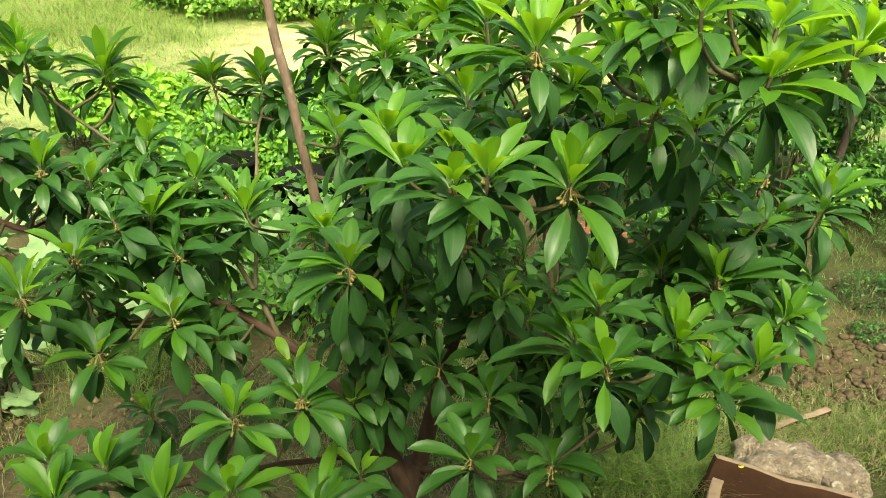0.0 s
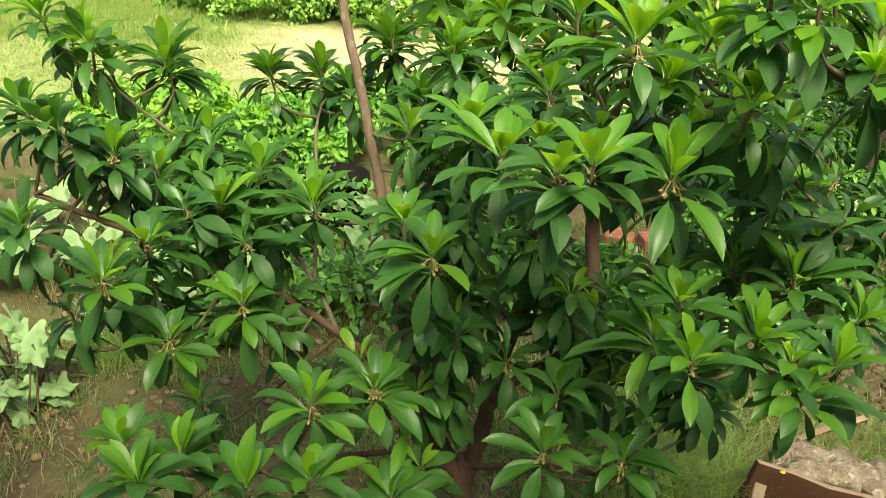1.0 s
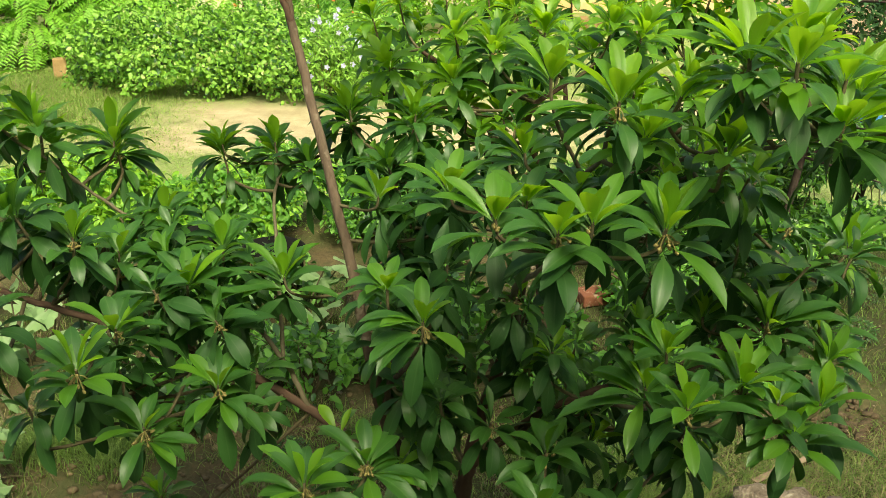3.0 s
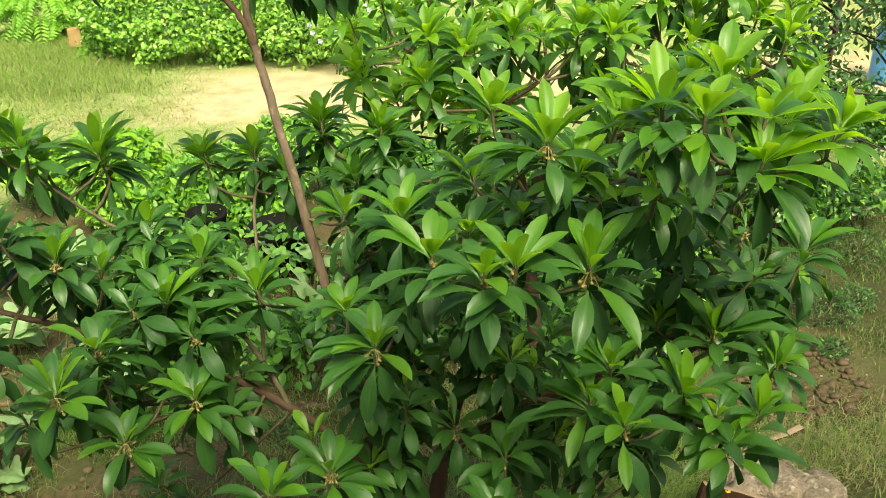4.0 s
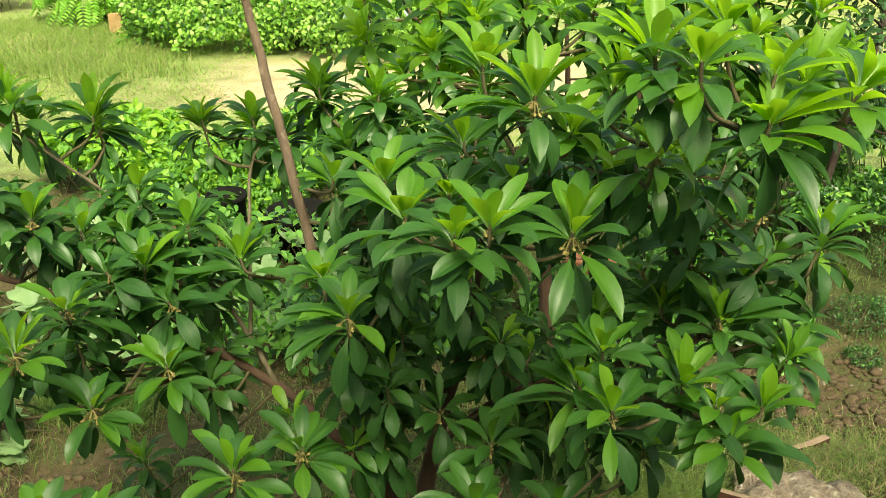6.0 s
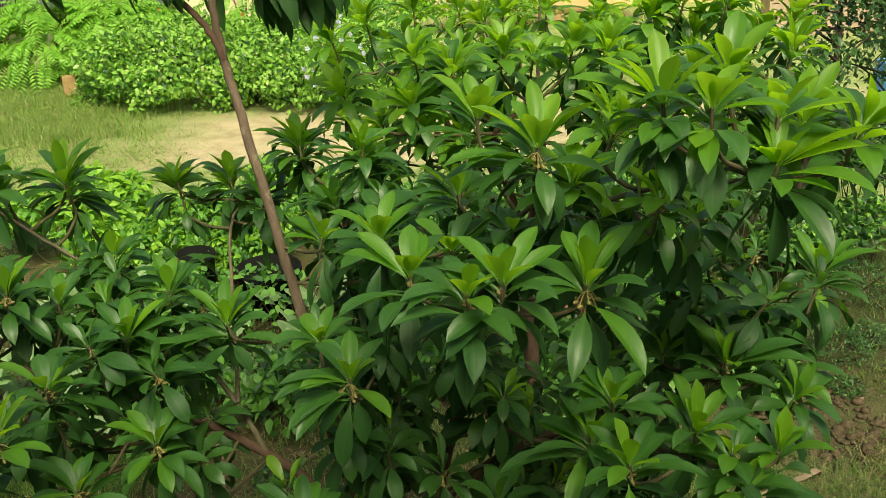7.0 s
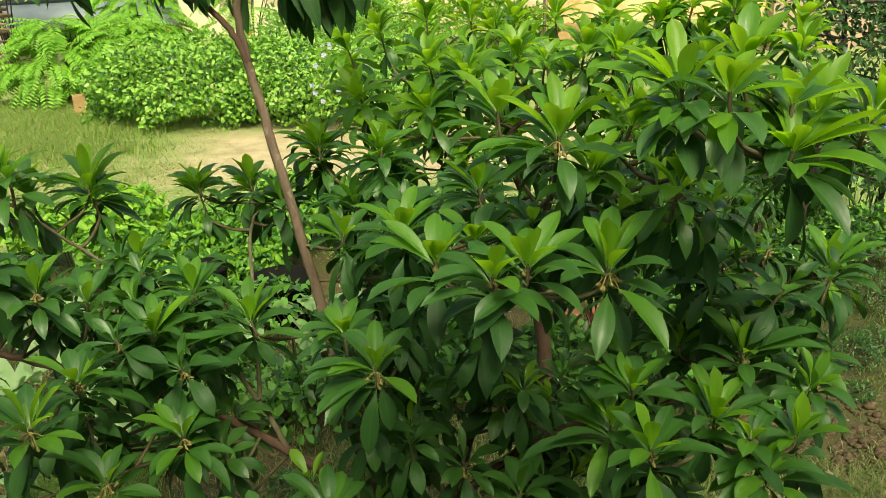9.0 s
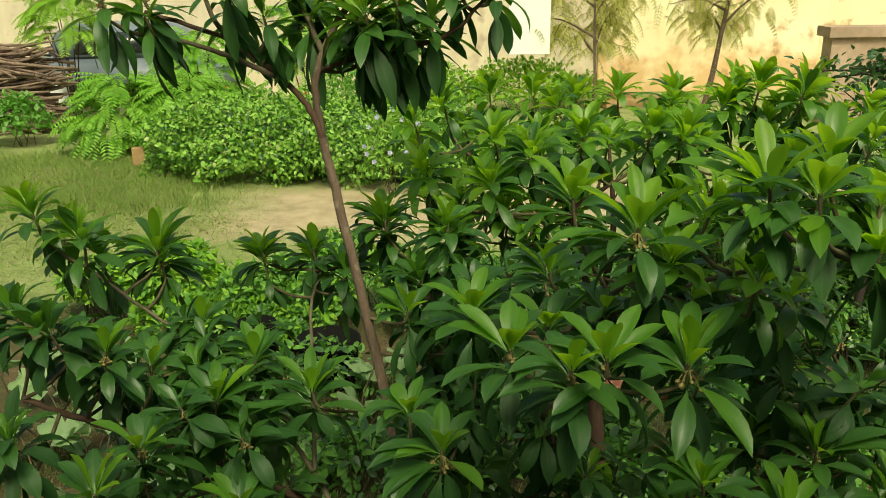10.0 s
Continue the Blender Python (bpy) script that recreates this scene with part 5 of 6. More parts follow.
def stems(geo, base, centre, radii, n, rs, slot=0, thick=0.006):
    for k in range(n):
        v = directions(1, rs, 0.1)[0]
        tip = np.array(centre) + v * np.array(radii) * 0.85
        foot = np.array(base) + rs.normal(size=3) * np.array((radii[0] * 0.3, radii[1] * 0.3, 0)) 
        foot[2] = -0.02
        tube(geo, glide([foot, foot * 0.6 + tip * 0.4 + rs.normal(size=3) * 0.03, tip], 4), thick, thick * 0.35, 5, slot)


def shrub(name, label, masses, n, size, materials, slots, seed, aspect=0.5, wood=twig_bark, broken=False, **more):
    rs = np.random.RandomState(seed)
    x, y = masses[0][0][0], masses[0][0][1]
    ob = thing(name, label, "shrub", (x, y, 0), more.pop("group", ""))
    leaves, sticks = Geo(), Geo()
    shape = small_leaf(aspect)
    lumpy = []
    for centre, radii in masses:
        pieces = max(3, int(radii[0] * radii[1] * 26)) if broken else 0
        if not pieces:
            lumpy.append((centre, radii))
        for k in range(pieces):
            d = directions(1, rs, -0.1)[0] * rs.uniform(0.45, 0.9)
            lumpy.append((np.array(centre) + d * np.array(radii), np.array((1, 1, 0.8)) * rs.uniform(0.32, 0.5) * min(radii[0], 0.45)))
    for centre, radii in lumpy:
        local = (centre[0] - x, centre[1] - y, centre[2])
        share = radii[0] * radii[2] / sum(m[1][0] * m[1][2] for m in lumpy)
        clump(leaves, local, radii, int(n * share), size, shape, rs, slots, **more)
        stems(sticks, local, local, radii, 3 if broken else 8, rs)
    tagged(part("foliage", leaves, materials, ob), kind="stuff")
    tagged(part("woody_base", sticks, [wood], ob), kind="stuff")
    return ob


# low bright shrubs between the trees and the lawn
shrub("low_shrub", "low bright green leafy shrub on bare earth", [((-1.05, 5.02, 0.12), (0.9, 0.75, 0.34))], 10000, 0.055, [shrub_green, lime_green, citrus_green], (0.6, 0.3, 0.1), 3, broken=True, depth=0.55)
shrub("low_shrub", "low dark green leafy shrub beside the sandy track", [((0.25, 5.0, 0.12), (0.85, 0.7, 0.28))], 6000, 0.05, [shrub_green, citrus_green], (0.75, 0.25), 4, broken=True)
shrub("low_shrub", "lime green shrub with pale new leaves", [((-2.15, 5.1, 0.14), (0.8, 0.7, 0.3))], 5000, 0.065, [shrub_green, lime_green], (0.42, 0.58), 5, aspect=0.52, broken=True)
shrub("low_shrub", "dark leafy shrub beneath the second sapodilla", [((1.3, 4.9, 0.15), (0.75, 0.6, 0.32)), ((1.35, 4.6, 0.5), (0.6, 0.45, 0.42))], 9000, 0.05, [shrub_green, citrus_green], (0.6, 0.4), 6, broken=True)
wr0 = random.Random(15)
for k in range(13):
    x, y = wr0.uniform(-1.3, 0.75), wr0.uniform(2.9, 4.25)
    r, h = wr0.uniform(0.16, 0.3), wr0.uniform(0.1, 0.26)
    shrub("weed", "low soft green weed on the earth beneath the trees", [((x, y, h * 0.4), (r, r, h))], 330, wr0.uniform(0.05, 0.085), [shrub_green, citrus_green], (0.7, 0.3), 160 + k, aspect=0.55, group="low weeds")
for k in range(16):
    x, y = wr0.uniform(0.7, 1.5), wr0.uniform(3.15, 4.3)
    if 0.55 < x < 1.15 and y > 3.3:
        continue
    r, h = wr0.uniform(0.15, 0.27), wr0.uniform(0.1, 0.24)
    shrub("weed", "low soft green weed on the earth beneath the trees", [((x, y, h * 0.4), (r, r, h))], 330, wr0.uniform(0.045, 0.075), [shrub_green, citrus_green], (0.7, 0.3), 190 + k, aspect=0.55, group="low weeds")
# far hedge and planting
shrub("round_hedge", "broad clipped hedge of pale variegated leaves", [((-2.42, 9.6, 0.32), (1.2, 0.95, 0.52)), ((-1.3, 9.55, 0.3), (0.85, 0.95, 0.5)), ((-0.4, 9.6, 0.28), (0.75, 0.9, 0.46))], 34000, 0.056, [hedge_green, hedge_pale, shrub_green, citrus_green], (0.66, 0.05, 0.15, 0.14), 8, aspect=0.62, low=-0.5, lumps=0.34, depth=0.5, upward=0.45)


def flowering(name, label, centre, radii, n, leaf, materials, petals, flowers, seed):
    rs = np.random.RandomState(seed)
    ob = thing(name, label, "shrub", (centre[0], centre[1], 0))
    leaves, sticks = Geo(), Geo()
    local = (0, 0, centre[2])
    clump(leaves, local, radii, n, leaf, small_leaf(0.3), rs, (1.0,), low=-0.6, depth=0.6, lumps=0.3)
    stems(sticks, local, local, radii, 8, rs, thick=0.005)
    v = directions(flowers, rs, -0.2)
    for d in v:
        at = np.array(local) + d * np.array(radii) * rs.uniform(0.85, 1.1)
        bloom = Geo()
        for k in range(5):
            a = 2 * math.pi * k / 5
            side = np.array((math.cos(a), -0.35, math.sin(a)))
            strew(bloom, small_leaf(0.8, 0.1, 0.1), np.zeros((1, 3)), side[None], np.array(((0.1, -1.0, 0.4),)), [0.03])
        part("flower", bloom, [petals], ob).location = at
    tagged(part("foliage", leaves, materials, ob), kind="stuff")
    tagged(part("woody_base", sticks, [twig_bark], ob), kind="stuff")
    return ob


flowering("flowering_shrub", "thin shrub with lilac blue flowers beside the hedge", (-0.72, 8.5, 0.45), (0.34, 0.3, 0.5), 1200, 0.065, [hedge_green], lilac_petal, 34, 11)
flowering("flowering_shrub", "low dark shrub with orange red flowers behind the hedge", (-3.1, 11.0, 0.3), (0.45, 0.4, 0.45), 1300, 0.09, [shrub_green], orange_petal, 14, 12)
flowering("flowering_shrub", "leafy shrub with a few orange flowers behind the hedge", (-1.3, 11.4, 0.5), (0.8, 0.5, 0.5), 2200, 0.09, [shrub_green], orange_petal, 5, 13)


def feather(geo, base, way, length, pairs, leaflet, shape, droop, rng, leaf_slot=0, stalk_slot=1):
    """A frond: an arching stalk with leaflets in pairs."""
    way = np.array(way, float) / np.linalg.norm(way)
    line = [np.array(base, float)]
    d = way.copy()
    for k in range(pairs):
        d = d + np.array((0, 0, -droop / pairs))
        d /= np.linalg.norm(d)
        line.append(line[-1] + d * length / pairs)
    tube(geo, line[:: max(1, pairs // 4)], 0.004, 0.0015, 4, stalk_slot)
    places, ways, ups, sizes = [], [], [], []
    for k in range(1, pairs + 1):
        along = line[k] - line[k - 1]
        along /= np.linalg.norm(along)
        side = np.cross(along, (0, 0, 1))
        side /= np.linalg.norm(side) + 1e-6
        up = np.cross(side, along)
        for s in (-1, 1):
            places.append(line[k])
            ways.append(s * side + along * 0.45 - up * rng.uniform(0.05, 0.3))
            ups.append(up + np.array((0, 0, 0.2)))
            sizes.append(leaflet * math.sin(math.pi * (0.15 + 0.75 * k / pairs)) ** 0.5 * rng.uniform(0.85, 1.15))
    strew(geo, shape, np.array(places), np.array(ways), np.array(ups), sizes, leaf_slot)


def feathery_bush(name, label, base, height, spread, fronds, length, leaflet, material, seed, pairs=12, aspect=0.29, low=0.3):
    rng = random.Random(seed)
    ob = thing(name, label, "shrub", (base[0], base[1], 0))
    geo, shape = Geo(), small_leaf(aspect)
    for k in range(6):
        a = rng.uniform(0, 6.28)
        top = (math.cos(a) * spread * rng.uniform(0.1, 0.45), math.sin(a) * spread * rng.uniform(0.1, 0.45), height * rng.uniform(0.6, 0.85))
        wood = Geo()
        tube(wood, glide([(math.cos(a) * 0.05, math.sin(a) * 0.05, -0.02), (top[0] * 0.4, top[1] * 0.4, top[2] * 0.5), top], 4), 0.014, 0.006, 6)
        part("stem", wood, [bark], ob)
    for k in range(fronds):
        a, f = rng.uniform(0, 6.28), rng.uniform(low, 1.0)
        r = spread * 0.55 * math.sqrt(max(0.02, 1.04 - f * f)) * rng.uniform(0.6, 1.0)
        way = (math.cos(a) + rng.uniform(-0.3, 0.3), math.sin(a) + rng.uniform(-0.3, 0.3), rng.uniform(0.2, 0.9) * f)
        feather(geo, (math.cos(a) * r, math.sin(a) * r, height * 0.92 * f), way, length * rng.uniform(0.75, 1.15), pairs, leaflet * rng.uniform(0.8, 1.1), shape, rng.uniform(0.9, 1.9), rng)
    tagged(part("fronds", geo, [material, frond_stalk], ob), kind="stuff")
    return ob


feathery_bush("feathery_shrub", "bright green shrub with arching feathery fronds", (-4.35, 10.7), 1.05, 1.0, 230, 0.42, 0.10, frond_green, 21, pairs=10, aspect=0.36, low=0.24)
feathery_bush("feathery_shrub", "bright green feathery shrub beside the hedge", (-3.45, 10.6), 1.0, 1.0, 230, 0.42, 0.10, frond_green, 22, pairs=10, aspect=0.36, low=0.26)
feathery_bush("feathery_shrub", "tall green feathery shrub near the parked car", (-3.8, 12.5), 1.5, 1.1, 150, 0.45, 0.11, frond_green, 23, aspect=0.34)
feathery_bush("feathery_shrub", "tall lime green bush overhanging the firewood", (-5.85, 12.9), 2.25, 0.85, 140, 0.45, 0.11, lime_green, 24, low=0.62)
feathery_bush("feathery_shrub", "tall green feathery shrub behind the hedge", (-2.3, 12.7), 1.9, 1.0, 110, 0.55, 0.12, frond_green, 27)
feathery_bush("feathery_shrub", "leafy green feathery shrub before the wall", (-0.9, 13.2), 1.6, 0.9, 90, 0.5, 0.11, shrub_green, 28)
shrub("low_shrub", "small leafy weed in front of the firewood", [((-6.0, 11.2, 0.3), (0.5, 0.35, 0.4))], 900, 0.09, [shrub_green], (1.0,), 25, aspect=0.6)
shrub("low_shrub", "bright yellow green weeds along the far wall", [((1.0, 13.4, 0.35), (0.9, 0.4, 0.5)), ((1.9, 13.8, 0.2), (0.5, 0.4, 0.35)), ((-0.4, 13.2, 0.3), (0.8, 0.4, 0.5))], 4200, 0.085, [lime_green, shrub_green], (0.75, 0.25), 26, aspect=0.5)


def neem(name, label, base, top, fork, material, seed, thick=0.05, fronds=70, spread=1.0, foliage_low=0.35):
    rng = random.Random(seed)
    ob = thing(name, label, "tree", (base[0], base[1], 0))
    wood, geo, shape = Geo(), Geo(), small_leaf(0.26, 0.1, 0.25)
    b, t, f = (np.array(q, float) - np.array((base[0], base[1], 0)) for q in (base, top, fork))
    tube(wood, glide([b - (0, 0, 0.05), (b + f) / 2 + (0.02, 0, 0), f, t], 5), thick, thick * 0.5, 9, 0, 0.06, rng)
    part("trunk", wood, [bark_pale], ob)
    ends = [t]
    for k in range(9):
        limb = Geo()
        a = rng.uniform(0, 6.28)
        start = f + (t - f) * rng.uniform(-0.35, 1.0)
        end = start + np.array((math.cos(a) * spread * rng.uniform(0.5, 1.1), math.sin(a) * spread * 0.6, rng.uniform(-0.25, 0.6)))
        tube(limb, glide([start, (start + end) / 2 + (0, 0, 0.12), end], 4), 0.02, 0.006, 6)
        part("limb", limb, [bark_pale], ob)
        ends += [end, (start + end) / 2]
    for k in range(fronds):
        e = rng.choice(ends) + np.array([rng.uniform(-0.25, 0.25) for _ in range(3)])
        a = rng.uniform(0, 6.28)
        feather(geo, e, (math.cos(a), math.sin(a), rng.uniform(-0.5, 0.3)), rng.uniform(0.28, 0.45), 8, 0.085, shape, 1.6, rng)
    tagged(part("foliage", geo, [material, twig_bark], ob), kind="stuff")
    return ob


neem("neem_tree", "slim neem tree with sparse hanging feathery leaves before the wall", (3.72, 13.0, 0.0), (4.1, 13.0, 2.4), (3.94, 13.0, 1.35), neem_green, 31, fronds=230, spread=1.1)
neem("neem_tree", "thin brown sapling with hanging yellow green leaves by the wall", (2.05, 13.0, 0.0), (2.0, 13.0, 2.4), (2.03, 13.0, 1.3), neem_green, 32, thick=0.028, fronds=330, spread=0.95)


def citrus(base, top, seed):
    """A slim dark tree with many small leathery leaves."""
    rng, rs = random.Random(seed), np.random.RandomState(seed)
    ob = thing("citrus_tree", "slim dark tree with small leathery leaves beside the lawn", "tree", (base[0], base[1], 0))
    o = np.array((base[0], base[1], 0.0))
    trunk, leaves = Geo(), Geo()
    line = glide([np.array(q) - o for q in ((base[0], base[1], -0.05), (base[0] + 0.05, base[1], 0.4), (base[0] + 0.10, base[1], 0.9), (base[0] + 0.16, base[1], 1.25), top)], 6)
    tube(trunk, line, 0.027, 0.011, 9, 0, 0.08, rng)
    part("trunk", trunk, [dark_bark], ob)
    shape, spots = small_leaf(0.48), []
    for k in range(36):
        limb = Geo()
        f = rng.uniform(0.4, 1.0)
        start = line[int(f * (len(line) - 1))]
        a = rng.uniform(2.2, 4.1) if k % 2 else rng.uniform(0, 6.28)
        reach = rng.uniform(0.22, 0.6)
        end = start + np.array((math.cos(a) * reach, math.sin(a) * reach, rng.uniform(-0.2, 0.3)))
        bough = glide([start, (start + end) / 2 + np.array((0, 0, rng.uniform(-0.05, 0.1))), end], 5)
        tube(limb, bough, 0.009, 0.003, 5)
        part("limb", limb, [dark_bark], ob)
        for j in range(3, len(bough)):
            for q in range(6):
                spots.append(bough[j] + rs.normal(size=3) * 0.05)
    spots = np.array(spots)
    n = len(spots)
    strew(leaves, shape, spots, rs.normal(size=(n, 3)) - np.array((0, 0, 0.3)), np.array((0, 0, 1.0)) + rs.normal(size=(n, 3)) * 0.5, rs.uniform(0.034, 0.062, n))
    tagged(part("foliage", leaves, [citrus_green], ob), kind="stuff")


citrus((2.08, 4.4), (2.2, 4.42, 1.78), 41)
citrus((2.9, 5.0), (2.85, 5.0, 1.7), 42)
shrub("low_shrub", "dense dark green shrub round the slim tree", [((2.15, 4.55, 0.12), (0.6, 0.5, 0.36)), ((2.05, 4.75, 0.5), (0.55, 0.45, 0.4)), ((2.55, 4.85, 0.42), (0.5, 0.4, 0.36)), ((1.6, 5.2, 0.12), (0.5, 0.4, 0.3))], 12000, 0.05, [shrub_green, citrus_green, hedge_green], (0.4, 0.5, 0.1), 43, broken=True)


# ---------------------------------------------------------------- gourd vines with large lobed leaves
def lobed(rows=9):
    """A broad lobed leaf along +X: a fan of points round the stalk's end."""
    rim, n = [], 26
    for k in range(n + 1):
        a = -2.75 + 5.5 * k / n
        r = 0.5 * (1 + 0.2 * math.cos(5 * a) + 0.06 * math.cos(13 * a)) * (1 + 0.12 * math.cos(a))
        rim.append((0.42 + r * math.cos(a), r * math.sin(a), 0.05 * math.cos(5 * a) - 0.18 * abs(math.sin(a)) * r - 0.10 * r * math.cos(a)))
    mid = [(0.42 + (x - 0.42) * 0.5, y * 0.5, z * 0.25 + 0.03) for x, y, z in rim]
    points = [(0.42, 0, 0)] + mid + rim
    faces = [(0, 1 + k, 2 + k, 2 + k) for k in range(n)] + [(1 + k, n + 2 + k, n + 3 + k, 2 + k) for k in range(n)]
    return np.array(points), faces, np.array([(0.5 + p[1] * 0.5, p[0]) for p in points])


def gourd(label, spots, seed, group="gourd vines"):
    rng = random.Random(seed)
    x0, y0 = spots[0][0], spots[0][1]
    ob = thing("gourd_vine", label, "plant", (x0, y0, 0), group)
    points, faces, flat = lobed()
    for x, y, z, size in spots:
        leaf = Geo()
        a = rng.uniform(0, 360)
        m = leaf_turn(a, rng.uniform(-50, -8), rng.uniform(-20, 20))
        p = points * size @ m.T
        leaf.add(p, [f[:3] for f in faces[: len(faces) // 2]], 0, flat)
        leaf.add(p, faces[len(faces) // 2:], 0, flat)
        foot = np.array((x - x0 + rng.uniform(-0.12, 0.12), y - y0 + rng.uniform(-0.12, 0.12), 0.0)) - np.array((x - x0, y - y0, z))
        tube(leaf, glide([m @ np.array((0.42, 0, 0)) * size, m @ np.array((0.2, 0, -0.12)) * size, foot * 0.5, foot], 3), 0.003, 0.005, 5, 1)
        o = part("large_leaf", leaf, [vine_green, twig_bark], ob)
        o.location = (x - x0, y - y0, z)


vr = random.Random(51)
gourd("pale green gourd vine with large lobed leaves over the earth", [(-1.85 + vr.uniform(-0.2, 0.17), 2.45 + vr.uniform(-0.22, 0.2), 0.08 + vr.uniform(0, 0.28), vr.uniform(0.09, 0.145)) for _ in range(42)], 52)
gourd("pale green gourd vine spreading behind the sapodilla", [(-1.95 + vr.uniform(-0.8, 0.85), 3.7 + vr.uniform(-0.6, 0.6), 0.1 + vr.uniform(0, 0.25), vr.uniform(0.12, 0.2)) for _ in range(70)], 53)
gourd("pale gourd leaves on the earth beneath the sapodilla", [(-0.75 + vr.uniform(-0.5, 0.4), 3.75 + vr.uniform(-0.3, 0.4), 0.08 + vr.uniform(0, 0.22), vr.uniform(0.13, 0.2)) for _ in range(30)], 54)


# ---------------------------------------------------------------- stones, slabs and the hose
sr = random.Random(61)


def boulder(label, place, size, seed, turn=0.0):
    """A weathered rock: a ball pushed about by coarse and fine noise, with a flattened foot and a cleft."""
    geo, rings, sides = Geo(), 22, 34
    points, faces = [], []
    for j in range(rings + 1):
        for i in range(sides):
            a, e = 2 * math.pi * i / sides, math.pi * (j / rings - 0.5)
            d = Vector((math.cos(a) * math.cos(e), math.sin(a) * math.cos(e), math.sin(e)))
            q = d * 1.3 + Vector((seed, seed * 0.7, 0.0))
            ridge = 1 - abs(noise.noise(q * 2.2)) * 1.6
            r = 1 + 0.42 * noise.noise(q) + 0.13 * (ridge - 0.6) + 0.05 * noise.noise(q * 6.0) + 0.02 * noise.noise(q * 14.0)
            r -= 0.22 * math.exp(-((d.x - 0.35 + 0.3 * d.z) / 0.09) ** 2)
            box_like = max(abs(d.x), abs(d.y), abs(d.z)) ** -0.45
            p = d * r * box_like
            points.append((p.x * size[0] / 2, p.y * size[1] / 2, max(p.z, -0.75) * size[2] / 2))
    for j in range(rings):
        for i in range(sides):
            k = (i + 1) % sides
            faces.append((j * sides + i, j * sides + k, (j + 1) * sides + k, (j + 1) * sides + i))
    geo.add(points, faces)
    rock = tagged(part("boulder", geo, [limestone]), label, "rock", "rough stones")
    rock.location, rock.rotation_euler = place, (0, 0, radians(turn))
    return rock


boulder("rough weathered pinkish limestone boulder on the grass", (1.215, 2.28, 0.028), (0.31, 0.21, 0.17), 3.1, -6)
boulder("smaller weathered stone leaning on the boulder", (1.385, 2.24, 0.025), (0.19, 0.2, 0.17), 7.7, 20)
boulder("dark rough stone beside the slabs", (1.46, 1.95, 0.02), (0.13, 0.26, 0.2), 5.2, 8)
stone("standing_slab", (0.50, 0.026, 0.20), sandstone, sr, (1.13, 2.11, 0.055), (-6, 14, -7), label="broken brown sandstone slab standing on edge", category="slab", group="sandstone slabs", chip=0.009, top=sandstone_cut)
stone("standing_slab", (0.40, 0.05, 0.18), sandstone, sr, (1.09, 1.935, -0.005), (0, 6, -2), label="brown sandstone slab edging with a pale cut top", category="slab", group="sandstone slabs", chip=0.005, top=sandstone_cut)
stone("standing_slab", (0.036, 0.11, 0.24), sandstone_cut, sr, (0.872, 2.0, 0.085), (0, 3, -23), label="pale cut sandstone slab end standing in the earth", category="slab", group="sandstone slabs", chip=0.005)
stone("standing_slab", (0.018, 0.05, 0.15), sandstone, sr, (1.335, 2.05, 0.03), (0, 24, 5), label="thin dark slab leaning inside the stone box", category="slab", group="sandstone slabs", chip=0.004)
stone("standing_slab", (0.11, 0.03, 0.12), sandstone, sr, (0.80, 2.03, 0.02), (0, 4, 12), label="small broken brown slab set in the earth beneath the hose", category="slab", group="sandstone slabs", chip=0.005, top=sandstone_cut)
stone("flat_stone", (0.14, 0.12, 0.07), tan_clay, sr, (1.53, 2.04, 0.02), (0, 0, 15), label="tan flat stone lying on the earth", category="stone", chip=0.012)
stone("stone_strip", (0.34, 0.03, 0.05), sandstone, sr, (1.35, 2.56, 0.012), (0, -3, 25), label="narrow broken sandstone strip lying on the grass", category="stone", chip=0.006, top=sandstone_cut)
stone("brick", (0.23, 0.115, 0.075), brick_clay, sr, (0.97, 4.08, 0.04), (0, 0, 12), label="worn red clay brick on the earth", category="brick", group="loose bricks", chip=0.005)
stone("brick", (0.17, 0.115, 0.075), brick_clay, sr, (0.735, 4.07, 0.04), (0, 4, -18), label="broken red brick with a pale face on the earth", category="brick", group="loose bricks", chip=0.007)
stone("brick", (0.14, 0.1, 0.26), tan_clay, sr, (-3.82, 9.75, 0.12), (0, 0, 20), label="tan brick standing on end beside the hedge", category="brick", chip=0.005)
for x, y, w, h in ((2.5, 13.8, 0.34, 0.14), (2.85, 14.0, 0.42, 0.12), (3.2, 13.9, 0.28, 0.18), (2.7, 14.3, 0.5, 0.2), (3.5, 14.2, 0.3, 0.1)):
    stone("rubble_stone", (w, 0.22, h), tan_clay, sr, (x, y, h * 0.4), (sr.uniform(-8, 8), sr.uniform(-8, 8), sr.uniform(-30, 30)), label="rough brown rubble stone at the foot of the wall", category="stone", group="wall rubble", chip=0.02)
# open pots in the shrubs' dark hollow; their black also paints its shade
for x, y, r, h in ((-0.83, 4.28, 0.17, 0.26), (-1.26, 4.42, 0.11, 0.3)):
    pot, sides = Geo(), 20
    profile = ((0.0, 0.0), (r * 0.84, 0.0), (r * 0.97, h * 0.9), (r * 1.07, h * 0.91), (r * 1.07, h), (r * 0.98, h), (r * 0.92, h * 0.2), (0.0, h * 0.16))
    pot.add([(q * math.cos(2 * math.pi * k / sides), q * math.sin(2 * math.pi * k / sides), z) for q, z in profile for k in range(sides)], [(j * sides + k, j * sides + (k + 1) % sides, (j + 1) * sides + (k + 1) % sides, (j + 1) * sides + k) for j in range(len(profile) - 1) for k in range(sides)])
    bag = tagged(part("plant_pot", pot, [black_plastic]), "black plastic nursery pot half hidden among low shrubs", "pot", "nursery pots")
    bag.location = (x, y, 0)
hose = Geo()
